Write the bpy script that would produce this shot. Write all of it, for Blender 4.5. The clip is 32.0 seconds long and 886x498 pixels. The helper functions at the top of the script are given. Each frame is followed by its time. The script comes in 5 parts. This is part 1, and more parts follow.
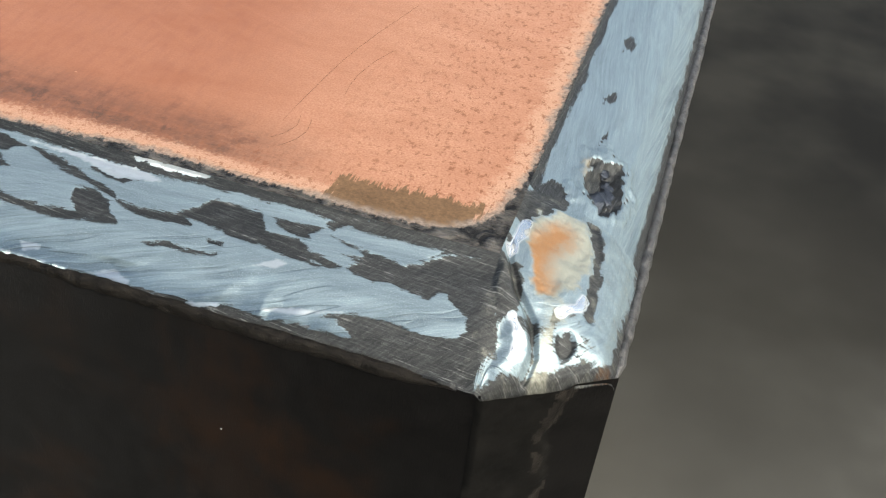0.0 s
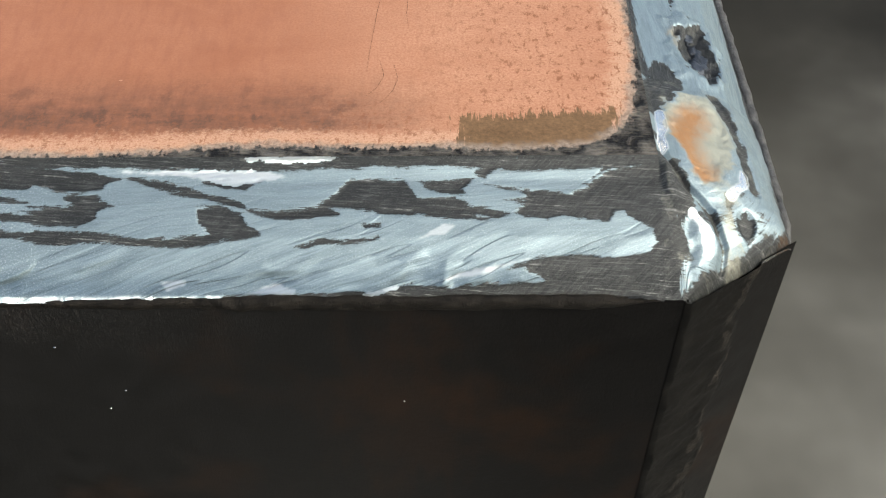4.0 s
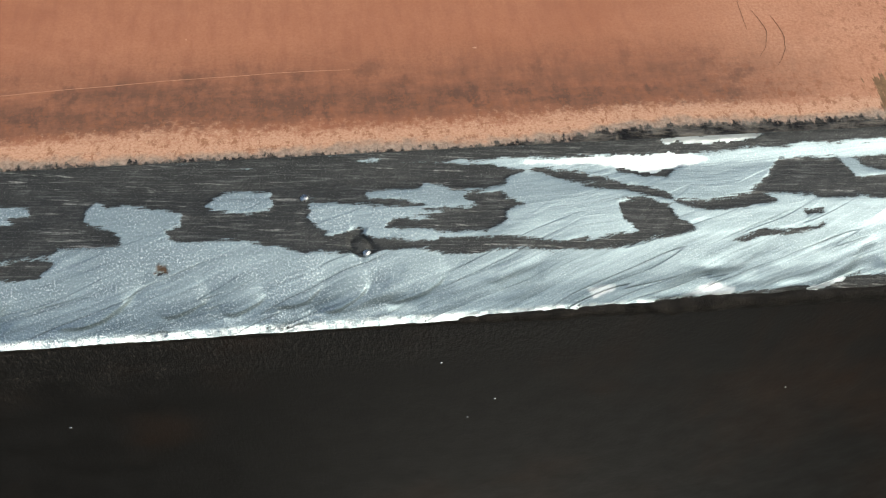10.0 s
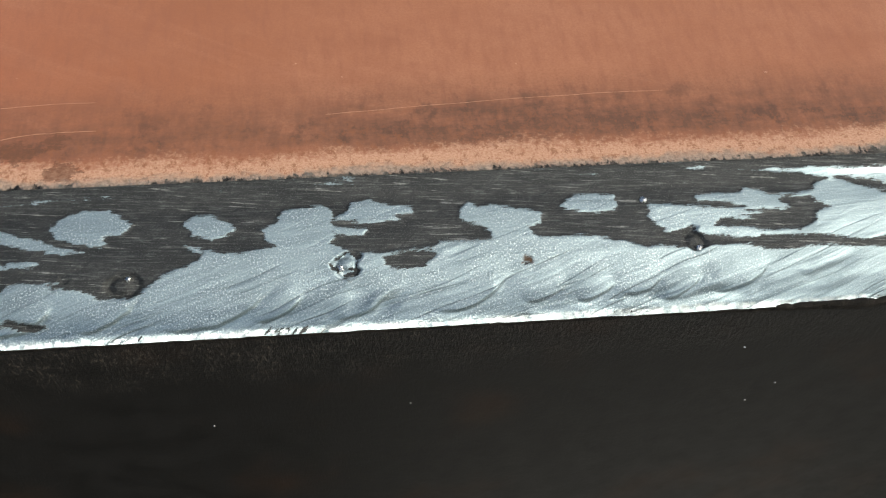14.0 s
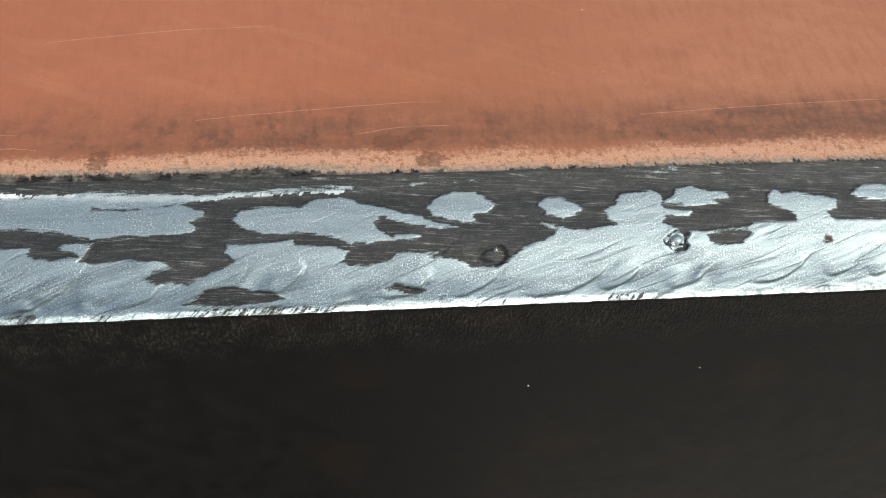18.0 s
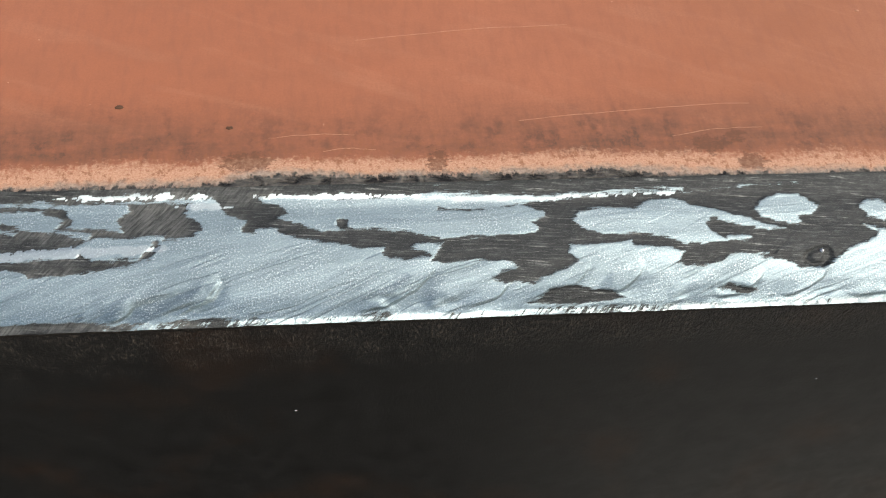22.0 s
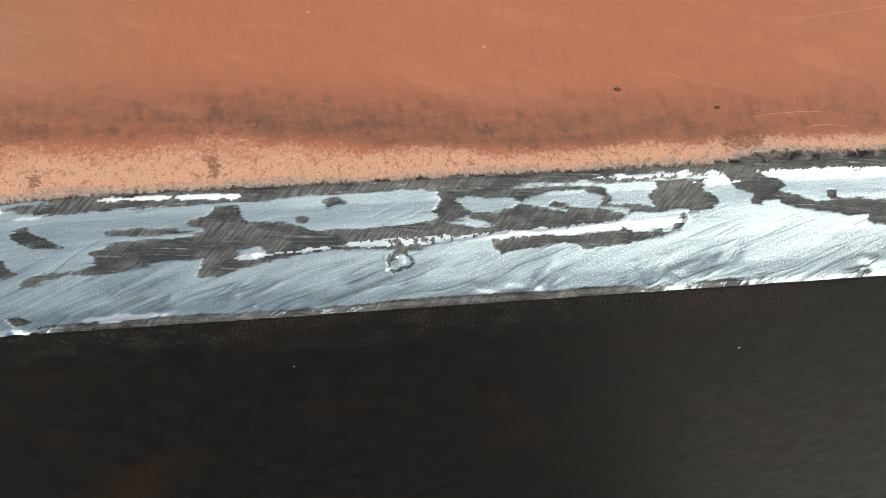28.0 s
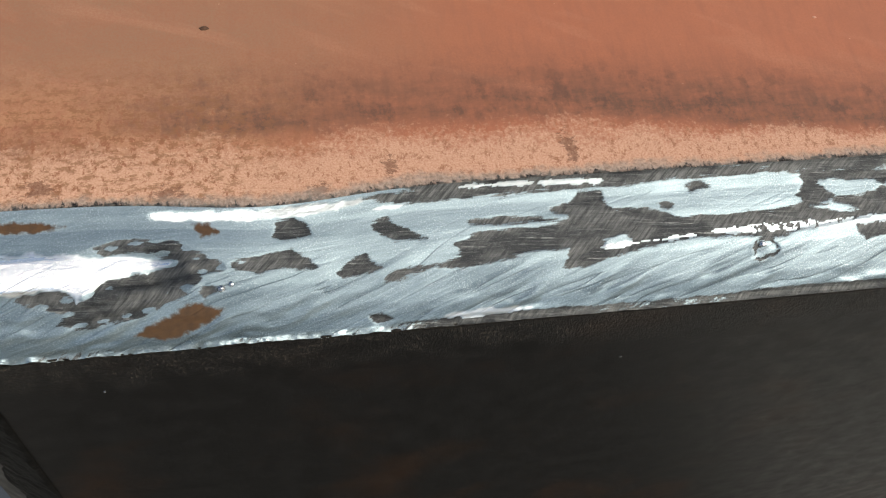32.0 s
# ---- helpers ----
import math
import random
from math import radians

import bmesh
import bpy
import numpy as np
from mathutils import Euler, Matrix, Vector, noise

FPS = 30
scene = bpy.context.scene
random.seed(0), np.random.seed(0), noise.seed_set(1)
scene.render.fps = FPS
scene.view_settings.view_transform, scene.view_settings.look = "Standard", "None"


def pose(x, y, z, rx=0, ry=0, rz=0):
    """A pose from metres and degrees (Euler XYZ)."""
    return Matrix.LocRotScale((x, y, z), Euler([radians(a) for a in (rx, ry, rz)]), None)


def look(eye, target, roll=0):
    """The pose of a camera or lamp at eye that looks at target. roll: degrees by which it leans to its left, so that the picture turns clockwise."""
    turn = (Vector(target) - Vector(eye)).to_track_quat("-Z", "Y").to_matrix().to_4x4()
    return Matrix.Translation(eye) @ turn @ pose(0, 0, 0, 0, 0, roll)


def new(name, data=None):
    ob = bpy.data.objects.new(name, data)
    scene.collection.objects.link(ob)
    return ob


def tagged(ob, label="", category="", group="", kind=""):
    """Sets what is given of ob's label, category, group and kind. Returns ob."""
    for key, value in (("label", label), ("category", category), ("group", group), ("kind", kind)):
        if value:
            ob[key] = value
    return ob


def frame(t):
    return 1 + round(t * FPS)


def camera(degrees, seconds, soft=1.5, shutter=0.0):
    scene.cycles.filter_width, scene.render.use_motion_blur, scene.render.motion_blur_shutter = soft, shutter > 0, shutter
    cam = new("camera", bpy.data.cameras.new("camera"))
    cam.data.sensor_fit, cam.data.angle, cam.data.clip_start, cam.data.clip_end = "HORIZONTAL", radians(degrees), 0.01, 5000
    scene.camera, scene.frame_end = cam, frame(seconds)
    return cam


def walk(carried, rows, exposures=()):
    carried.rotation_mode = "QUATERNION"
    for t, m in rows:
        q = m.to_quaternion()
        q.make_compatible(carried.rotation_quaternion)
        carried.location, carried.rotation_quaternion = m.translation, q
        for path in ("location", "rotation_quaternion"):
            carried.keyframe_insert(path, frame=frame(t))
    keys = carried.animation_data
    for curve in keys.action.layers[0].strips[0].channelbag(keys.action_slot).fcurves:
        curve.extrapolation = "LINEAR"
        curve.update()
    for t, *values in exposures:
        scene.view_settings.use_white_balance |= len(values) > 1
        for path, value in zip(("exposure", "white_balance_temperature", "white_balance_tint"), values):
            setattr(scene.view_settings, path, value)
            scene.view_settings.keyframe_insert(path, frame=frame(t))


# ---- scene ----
cam = camera(46.07, 32.0, soft=1.15)

TOP = 0.250          # height of the box, metres
MM = 0.001

# ---- camera: seconds, place in mm from the front right top corner, yaw, pitch, roll ----
PATH = [
    (0, -1.40, -51.11, 49.67, 13.04, -39.27, 6.89),
    (0.5, -1.17, -52.40, 50.32, 11.62, -39.30, 6.66),
    (1, -2.77, -52.43, 50.17, 10.30, -38.97, 7.13),
    (1.5, -6.43, -51.62, 48.34, 8.84, -38.96, 7.22),
    (2, -9.82, -52.24, 47.82, 7.68, -39.45, 7.26),
    (2.5, -12.30, -52.44, 48.40, 4.88, -42.11, 7.45),
    (3, -17.44, -50.35, 49.25, 3.98, -42.28, 2.71),
    (3.5, -22.41, -49.08, 50.85, 2.27, -44.56, 0.16),
    (5.5, -40.02, -40.76, 54.82, -6.38, -52.77, 3.57),
    (6, -45.99, -37.14, 52.98, -7.04, -52.82, 4.13),
    (6.5, -51.47, -34.62, 50.37, -6.46, -53.99, 3.95),
    (7, -54.63, -32.15, 50.24, -6.87, -53.01, 4.61),
    (7.5, -56.63, -30.80, 49.49, -7.26, -53.29, 4.65),
    (8, -59.25, -29.27, 47.66, -7.38, -54.37, 4.14),
    (8.5, -58.39, -28.66, 47.69, -9.87, -53.10, 4.40),
    (9, -59.35, -30.84, 45.85, -10.75, -54.85, 5.23),
    (9.5, -61.11, -31.22, 47.46, -10.02, -53.56, 4.37),
    (10, -62.90, -34.36, 49.91, -9.64, -53.93, 4.33),
    (10.5, -64.76, -36.99, 52.72, -9.12, -53.08, 3.86),
    (11, -67.71, -37.07, 52.63, -8.36, -52.48, 3.46),
    (11.5, -69.86, -35.41, 50.80, -8.89, -51.91, 3.83),
    (12, -72.86, -37.34, 51.03, -9.27, -52.78, 4.12),
    (12.5, -76.47, -38.73, 52.72, -9.15, -52.70, 4.08),
    (13, -79.29, -39.52, 54.88, -8.80, -52.30, 3.81),
    (13.5, -81.69, -39.80, 55.06, -9.00, -52.10, 4.03),
    (14, -86.26, -40.27, 55.11, -8.47, -51.96, 3.84),
    (14.5, -89.94, -41.11, 54.83, -8.98, -51.97, 4.33),
    (16.5, -102.04, -45.08, 57.66, -9.56, -51.06, 4.78),
    (17, -105.13, -47.37, 59.35, -9.24, -50.65, 4.73),
    (17.5, -109.04, -48.42, 59.89, -8.86, -50.40, 4.67),
    (18, -113.72, -48.70, 60.44, -9.00, -50.07, 4.91),
    (18.5, -117.93, -48.01, 60.54, -9.46, -50.15, 5.36),
    (19, -122.14, -47.44, 61.89, -10.07, -49.86, 5.72),
    (19.5, -125.96, -48.20, 62.48, -10.68, -50.46, 6.28),
    (20, -129.42, -47.67, 61.92, -11.06, -50.38, 6.63),
    (20.5, -133.06, -47.36, 61.47, -10.83, -50.89, 6.57),
    (21, -136.58, -46.22, 60.94, -9.88, -51.26, 6.11),
    (21.5, -138.79, -45.50, 61.54, -10.27, -51.43, 6.38),
    (22, -141.57, -45.53, 62.24, -10.35, -51.88, 6.40),
    (22.5, -144.85, -46.59, 64.01, -11.12, -52.46, 6.92),
    (23, -148.58, -46.12, 64.39, -11.63, -53.16, 7.11),
    (23.5, -152.69, -45.55, 65.20, -11.49, -53.17, 6.94),
    (24, -156.24, -45.94, 65.99, -10.86, -54.19, 6.71),
    (24.5, -159.77, -46.76, 67.93, -10.28, -54.71, 6.24),
    (26.5, -175.29, -44.91, 72.18, -14.36, -56.81, 9.62),
    (27, -179.95, -43.76, 73.05, -14.89, -57.24, 9.75),
    (27.5, -184.15, -41.68, 73.06, -15.57, -57.20, 9.97),
    (28, -189.02, -41.16, 72.87, -15.95, -58.21, 10.17),
    (28.5, -193.88, -40.14, 72.58, -17.23, -58.73, 10.93),
    (29, -198.19, -37.59, 71.67, -18.19, -58.33, 11.57),
    (29.5, -202.40, -37.24, 72.76, -19.32, -60.20, 12.97),
    (30, -206.07, -35.63, 71.96, -19.24, -60.70, 12.96),
    (30.5, -208.49, -33.79, 70.61, -19.38, -60.50, 13.04),
    (31, -211.63, -32.17, 68.34, -19.44, -60.10, 12.87),
    (31.5, -215.14, -33.04, 68.79, -20.43, -60.34, 13.76),
    (32, -219.58, -31.79, 66.47, -20.30, -60.39, 13.51),
]
walk(cam, [(t, pose(x * MM, y * MM, TOP + z * MM, 0, 0, yaw) @ pose(0, 0, 0, 90 + pitch) @ pose(0, 0, 0, 0, 0, roll))
           for t, x, y, z, yaw, pitch, roll in PATH], exposures=[(0.0, 0.45, 6550, 1), (3.0, 0.42, 6550, 1), (6.0, 0.0, 6550, 0), (13.0, -0.05, 6550, 0), (19.0, 0.08, 6550, 2), (23.0, 0.16, 6550, 3), (28.0, 0.13, 6550, 2), (32.0, 0.0, 6550, 3)])

# ---- light: open bright sky, a soft sun over the right shoulder ----
SUN_TO = Vector((0.60, -0.35, 0.72)).normalized()
world = bpy.data.worlds.new("sky")
scene.world = world
world.use_nodes = True
wn = world.node_tree.nodes
sky = wn.new("ShaderNodeTexSky")
sky.sky_type, sky.sun_disc = "NISHITA", False
sky.sun_elevation = math.asin(SUN_TO.z)
sky.sun_rotation = math.atan2(SUN_TO.x, SUN_TO.y)
world.node_tree.links.new(sky.outputs[0], wn["Background"].inputs[0])
sky.air_density, sky.dust_density, sky.ozone_density = 0.65, 3.4, 1.0
wn["Background"].inputs[1].default_value = 0.215
sun = new("sun", bpy.data.lights.new("sun", "SUN"))
sun.data.energy, sun.data.angle, sun.data.color = 2.3, radians(8), (1.0, 0.955, 0.89)
sun.matrix_world = look(SUN_TO * 3, (0, 0, 0))


# ---- materials ----
class Mat:
    """A node material with short calls for its nodes."""

    def __init__(self, name):
        self.m = bpy.data.materials.new(name)
        self.m.use_nodes = True
        self.t = self.m.node_tree
        self.b = self.t.nodes["Principled BSDF"]

    def put(self, node, i, v):
        if isinstance(v, bpy.types.NodeSocket):
            self.t.links.new(v, node.inputs[i])
        elif v is not None:
            node.inputs[i].default_value = v

    def node(self, kind, *vals, operation="", data_type="", attribute_name="", interpolation_type="", rotation_type=""):
        n = self.t.nodes.new(kind)
        if operation:
            n.operation = operation
        if data_type:
            n.data_type = data_type
        if attribute_name:
            n.attribute_name = attribute_name
        if interpolation_type:
            n.interpolation_type = interpolation_type
        if rotation_type:
            n.rotation_type = rotation_type
        for i, v in enumerate(vals):
            self.put(n, i, v)
        return n

    def attr(self, name, out=2):
        return self.node("ShaderNodeAttribute", attribute_name=name).outputs[out]

    def math(self, op, a, b=0.0, c=0.0):
        return self.node("ShaderNodeMath", a, b, c, operation=op).outputs[0]

    def stretch(self, vec, s):
        return self.node("ShaderNodeVectorMath", vec, s, operation="MULTIPLY").outputs[0]

    def place(self):
        g = self.node("ShaderNodeNewGeometry").outputs["Position"]
        return self.stretch(g, (1000, 1000, 1000))

    def noise(self, vec, scale, detail=3.0, rough=0.6, warp=0.0):
        n = self.node("ShaderNodeTexNoise")
        for k, v in (("Vector", vec), ("Scale", scale), ("Detail", detail), ("Roughness", rough), ("Distortion", warp)):
            self.put(n, k, v)
        return n.outputs["Fac"]

    def step(self, v, a, b, lo=0.0, hi=1.0):
        return self.node("ShaderNodeMapRange", v, a, b, lo, hi, interpolation_type="SMOOTHSTEP").outputs[0]

    def ramp(self, v, a, b, lo=0.0, hi=1.0):
        return self.node("ShaderNodeMapRange", v, a, b, lo, hi).outputs[0]

    def mix(self, f, a, b):
        n = self.node("ShaderNodeMix", data_type="RGBA")
        for i, v in ((0, f), (6, a), (7, b)):
            self.put(n, i, v if not isinstance(v, tuple) else (*v, 1))
        return n.outputs[2]

    def blend(self, f, a, b):
        n = self.node("ShaderNodeMix", data_type="FLOAT")
        for i, v in ((0, f), (2, a), (3, b)):
            self.put(n, i, v)
        return n.outputs[0]

    def bump(self, height, dist_mm, strength=1.0, below=None):
        n = self.node("ShaderNodeBump")
        self.put(n, "Strength", strength), self.put(n, "Distance", dist_mm * MM), self.put(n, "Height", height)
        if below is not None:
            self.put(n, "Normal", below)
        return n.outputs[0]

    def done(self, color, rough, metal=0.0, normal=None, spec=None):
        self.put(self.b, "Base Color", color if not isinstance(color, tuple) else (*color, 1))
        self.put(self.b, "Roughness", rough), self.put(self.b, "Metallic", metal)
        if normal is not None:
            self.put(self.b, "Normal", normal)
        if spec is not None:
            self.put(self.b, "Specular IOR Level", spec)
        return self.m


def weld_material():
    k = Mat("ground_weld_steel")
    grain, uv = k.attr("grain", 1), k.attr("along", 1)
    scale, rusty, straw, hatch = k.attr("scale"), k.attr("rusted"), k.attr("straw"), k.attr("hatch")
    lay = k.node("ShaderNodeSeparateXYZ", grain).outputs
    over = k.node("ShaderNodeSeparateXYZ", uv).outputs[1]
    high = k.step(over, 3.6, 7.0)
    low_c = k.node("ShaderNodeCombineXYZ", lay[0], lay[2], 0.0).outputs[0]
    top_c = k.node("ShaderNodeCombineXYZ", lay[1], lay[2], 9.0).outputs[0]
    streak = k.blend(high, k.noise(k.stretch(low_c, (4.2, 0.12, 1)), 1.0, 6, 0.72), k.noise(k.stretch(top_c, (4.2, 0.12, 1)), 1.0, 6, 0.72))
    fine = k.blend(high, k.noise(k.stretch(low_c, (17.0, 0.5, 1)), 1.0, 3, 0.65), k.noise(k.stretch(top_c, (17.0, 0.5, 1)), 1.0, 3, 0.65))
    cloud = k.noise(uv, 0.45, 4, 0.6)
    speck, grit = k.noise(uv, 9.0, 4, 0.8), k.noise(uv, 7.5, 1.5, 0.6)
    broad = k.blend(high, k.noise(k.stretch(low_c, (0.75, 0.07, 1)), 1.0, 4, 0.6, 0.6), k.noise(k.stretch(top_c, (0.7, 0.12, 1)), 1.0, 4, 0.6, 0.8))
    silver = k.mix(k.ramp(streak, 0.34, 0.62, k.ramp(high, 0.0, 1.0, 0.0, 0.35), k.ramp(high, 0.0, 1.0, 1.0, 0.85)), (0.165, 0.212, 0.228), (0.325, 0.396, 0.414))
    harsh = k.step(k.node("ShaderNodeSeparateXYZ", uv).outputs[0], -160.0, -192.0, 0.0, 1.0)
    silver = k.mix(k.math("MULTIPLY", k.ramp(broad, 0.36, 0.56, k.ramp(harsh, 0.0, 1.0, 0.5, 0.8), k.ramp(harsh, 0.0, 1.0, 0.0, 0.22)), k.ramp(high, 0.0, 1.0, 1.0, 0.6)), silver, (0.105, 0.143, 0.163))
    crest = k.noise(k.stretch(low_c, (0.55, 0.045, 1)), 1.0, 2, 0.5)
    deep = k.math("MULTIPLY", k.ramp(high, 0.0, 1.0, 1.0, 0.2), k.step(k.noise(k.stretch(uv, (0.2, 0.3, 1)), 1.0, 2, 0.5), 0.38, 0.58))
    wave = k.math("MULTIPLY", k.math("MULTIPLY", k.ramp(crest, 0.37, 0.50), k.step(crest, 0.515, 0.498)), deep)
    silver = k.mix(k.math("MULTIPLY", wave, k.ramp(harsh, 0.0, 1.0, 0.35, 0.6)), silver, (0.075, 0.105, 0.125))
    silver = k.mix(k.ramp(fine, 0.56, 0.74, 0, 0.35), silver, (0.14, 0.165, 0.17))
    patchy = k.step(k.noise(uv, 0.5, 3, 0.6), 0.36, 0.62, 0.35, 1.0)
    patchy = k.math("MULTIPLY", patchy, k.math("MULTIPLY", k.step(k.node("ShaderNodeSeparateXYZ", uv).outputs[0], -66.0, -50.0, 1.0, 0.25), k.ramp(harsh, 0.0, 1.0, 1.0, 0.4)))
    silver = k.mix(k.math("MULTIPLY", patchy, k.ramp(grit, 0.55, 0.66, 0, 0.6)), silver, (0.80, 0.84, 0.83))
    silver = k.mix(k.math("MULTIPLY", patchy, k.ramp(grit, 0.46, 0.34, 0, 0.6)), silver, (0.15, 0.18, 0.19))
    silver = k.mix(k.ramp(speck, 0.55, 0.70, 0, 0.5), silver, (0.72, 0.77, 0.77))
    silver = k.mix(k.ramp(speck, 0.44, 0.3, 0, 0.5), silver, (0.16, 0.19, 0.20))
    silver = k.mix(k.ramp(cloud, 0.4, 0.7, 0, 0.3), silver, (0.31, 0.375, 0.39))
    # highlights put into the colour as near-white metal
    silver = k.mix(k.attr("glint_tint"), silver, (0.86, 0.86, 0.83))
    fibre = k.noise(k.stretch(k.node("ShaderNodeVectorRotate", uv, None, None, 0.06, rotation_type="Z_AXIS").outputs[0], (0.38, 7.0, 1.0)), 1.0, 6, 0.76, 0.3)
    blot = k.noise(uv, 1.1, 4, 0.65)
    dark = k.mix(k.ramp(k.math("ADD", fibre, k.ramp(blot, 0.3, 0.7, -0.07, 0.05)), 0.51, 0.76), (0.0125, 0.0130, 0.0128), (0.20, 0.20, 0.19))
    dark = k.mix(k.ramp(blot, 0.35, 0.7, 0.0, 0.55), dark, (0.020, 0.0205, 0.019))
    score = k.noise(k.stretch(k.node("ShaderNodeVectorRotate", uv, None, None, 0.09, rotation_type="Z_AXIS").outputs[0], (0.22, 4.2, 1.0)), 1.0, 3, 0.6, 0.2)
    dark = k.mix(k.math("MULTIPLY", k.step(score, 0.60, 0.68), k.step(blot, 0.40, 0.58, 0.15, 0.8)), dark, (0.27, 0.265, 0.245))
    dark = k.mix(k.ramp(speck, 0.56, 0.68, 0.0, 0.55), dark, (0.24, 0.24, 0.225))
    dark = k.mix(k.ramp(grit, 0.5, 0.34, 0.0, 0.6), dark, (0.009, 0.009, 0.0085))
    tone = k.math("MULTIPLY", k.step(k.noise(k.stretch(uv, (0.5, 1.0, 1.0)), 0.42, 4, 0.6), 0.40, 0.58), k.step(k.node("ShaderNodeSeparateXYZ", uv).outputs[0], -138.0, -156.0, 0.12, 0.8))
    tone = k.math("MAXIMUM", tone, k.step(k.node("ShaderNodeSeparateXYZ", uv).outputs[0], -34.0, -20.0, 0.0, 0.25))
    hn = k.noise(k.stretch(k.node("ShaderNodeVectorRotate", uv, None, None, 0.75, rotation_type="Z_AXIS").outputs[0], (5.0, 0.5, 1.0)), 1.0, 4, 0.7)
    dark = k.mix(tone, dark, k.mix(k.ramp(hn, 0.38, 0.66), (0.030, 0.0295, 0.027), (0.165, 0.161, 0.146)))
    edge = k.math("ADD", scale, k.ramp(k.noise(k.stretch(uv, (0.75, 5.5, 1.0)), 1.0, 5, 0.75), 0.25, 0.75, -0.16, 0.16))
    edge = k.math("ADD", edge, k.ramp(streak, 0.32, 0.66, 0.12, -0.12))
    edge = k.math("ADD", edge, k.ramp(blot, 0.3, 0.7, -0.08, 0.08))
    edge = k.math("ADD", edge, k.math("MULTIPLY", hatch, k.ramp(hn, 0.3, 0.7, -0.5, 0.5)))
    edge = k.math("ADD", edge, k.ramp(grit, 0.3, 0.7, -0.06, 0.06))
    f = k.step(edge, -0.07, 0.08)
    col = k.mix(f, silver, dark)
    rn = k.math("ADD", rusty, k.ramp(k.noise(uv, 1.6, 5), 0.3, 0.7, -0.2, 0.2))
    fr = k.step(rn, -0.15, 0.2)
    col = k.mix(fr, col, k.mix(k.noise(uv, 1.5, 4), (0.024, 0.012, 0.005), (0.105, 0.048, 0.013)))
    fs = k.math("MULTIPLY", k.step(k.math("ADD", straw, k.ramp(blot, 0.3, 0.7, -0.2, 0.2)), 0.0, 0.5), 0.85)
    col = k.mix(fs, col, k.mix(k.step(k.math("ADD", k.attr("amber"), k.ramp(blot, 0.3, 0.7, -0.25, 0.25)), -0.3, 1.2), k.mix(blot, (0.24, 0.228, 0.17), (0.46, 0.44, 0.34)), (0.38, 0.155, 0.024)))
    rough = k.blend(f, k.ramp(k.math("ADD", streak, broad), 0.75, 1.25, 0.50, 0.39), k.ramp(fibre, 0.3, 0.7, 0.6, 0.40))
    rough = k.blend(k.math("MAXIMUM", k.math("MULTIPLY", hatch, 0.9), k.attr("glint_tint")), rough, 0.27)
    rough = k.blend(fr, rough, 0.85)
    metal = k.blend(k.math("MAXIMUM", k.math("MAXIMUM", fr, k.math("MULTIPLY", fs, 0.6)), k.math("MULTIPLY", f, 0.5)), k.blend(k.attr("glint_tint"), k.step(over, 0.9, 2.4, 0.9, 0.6), 0.85), 0.0)
    h = k.blend(f, k.math("ADD", streak, k.math("MULTIPLY", fine, 0.4)), k.math("MULTIPLY", fibre, 2.4))
    nrm = k.bump(h, 0.036, 0.85)
    nrm = k.bump(k.math("MULTIPLY", wave, k.ramp(f, 0.0, 1.0, 1.0, 0.0)), -0.08, 0.9, nrm)
    nrm = k.bump(k.math("MULTIPLY", broad, k.ramp(f, 0.0, 1.0, 1.0, 0.0)), 0.05, 0.9, nrm)
    xy = k.node("ShaderNodeSeparateXYZ", uv).outputs
    tooth = k.math("ADD", k.math("MULTIPLY", xy[0], 3.4), k.math("MULTIPLY", xy[1], -2.6))
    tooth = k.math("FRACT", k.math("ADD", tooth, k.math("MULTIPLY", k.noise(uv, 0.9, 4, 0.7), 2.0)))
    nrm = k.bump(k.math("ADD", k.math("MULTIPLY", tooth, -1.0), k.math("MULTIPLY", hn, 0.3)), 0.12, hatch, nrm)
    nrm = k.bump(k.math("ADD", speck, k.math("MULTIPLY", k.math("MULTIPLY", grit, patchy), 2.4)), 0.02, 0.7, nrm)
    return k.done(col, rough, metal, nrm)


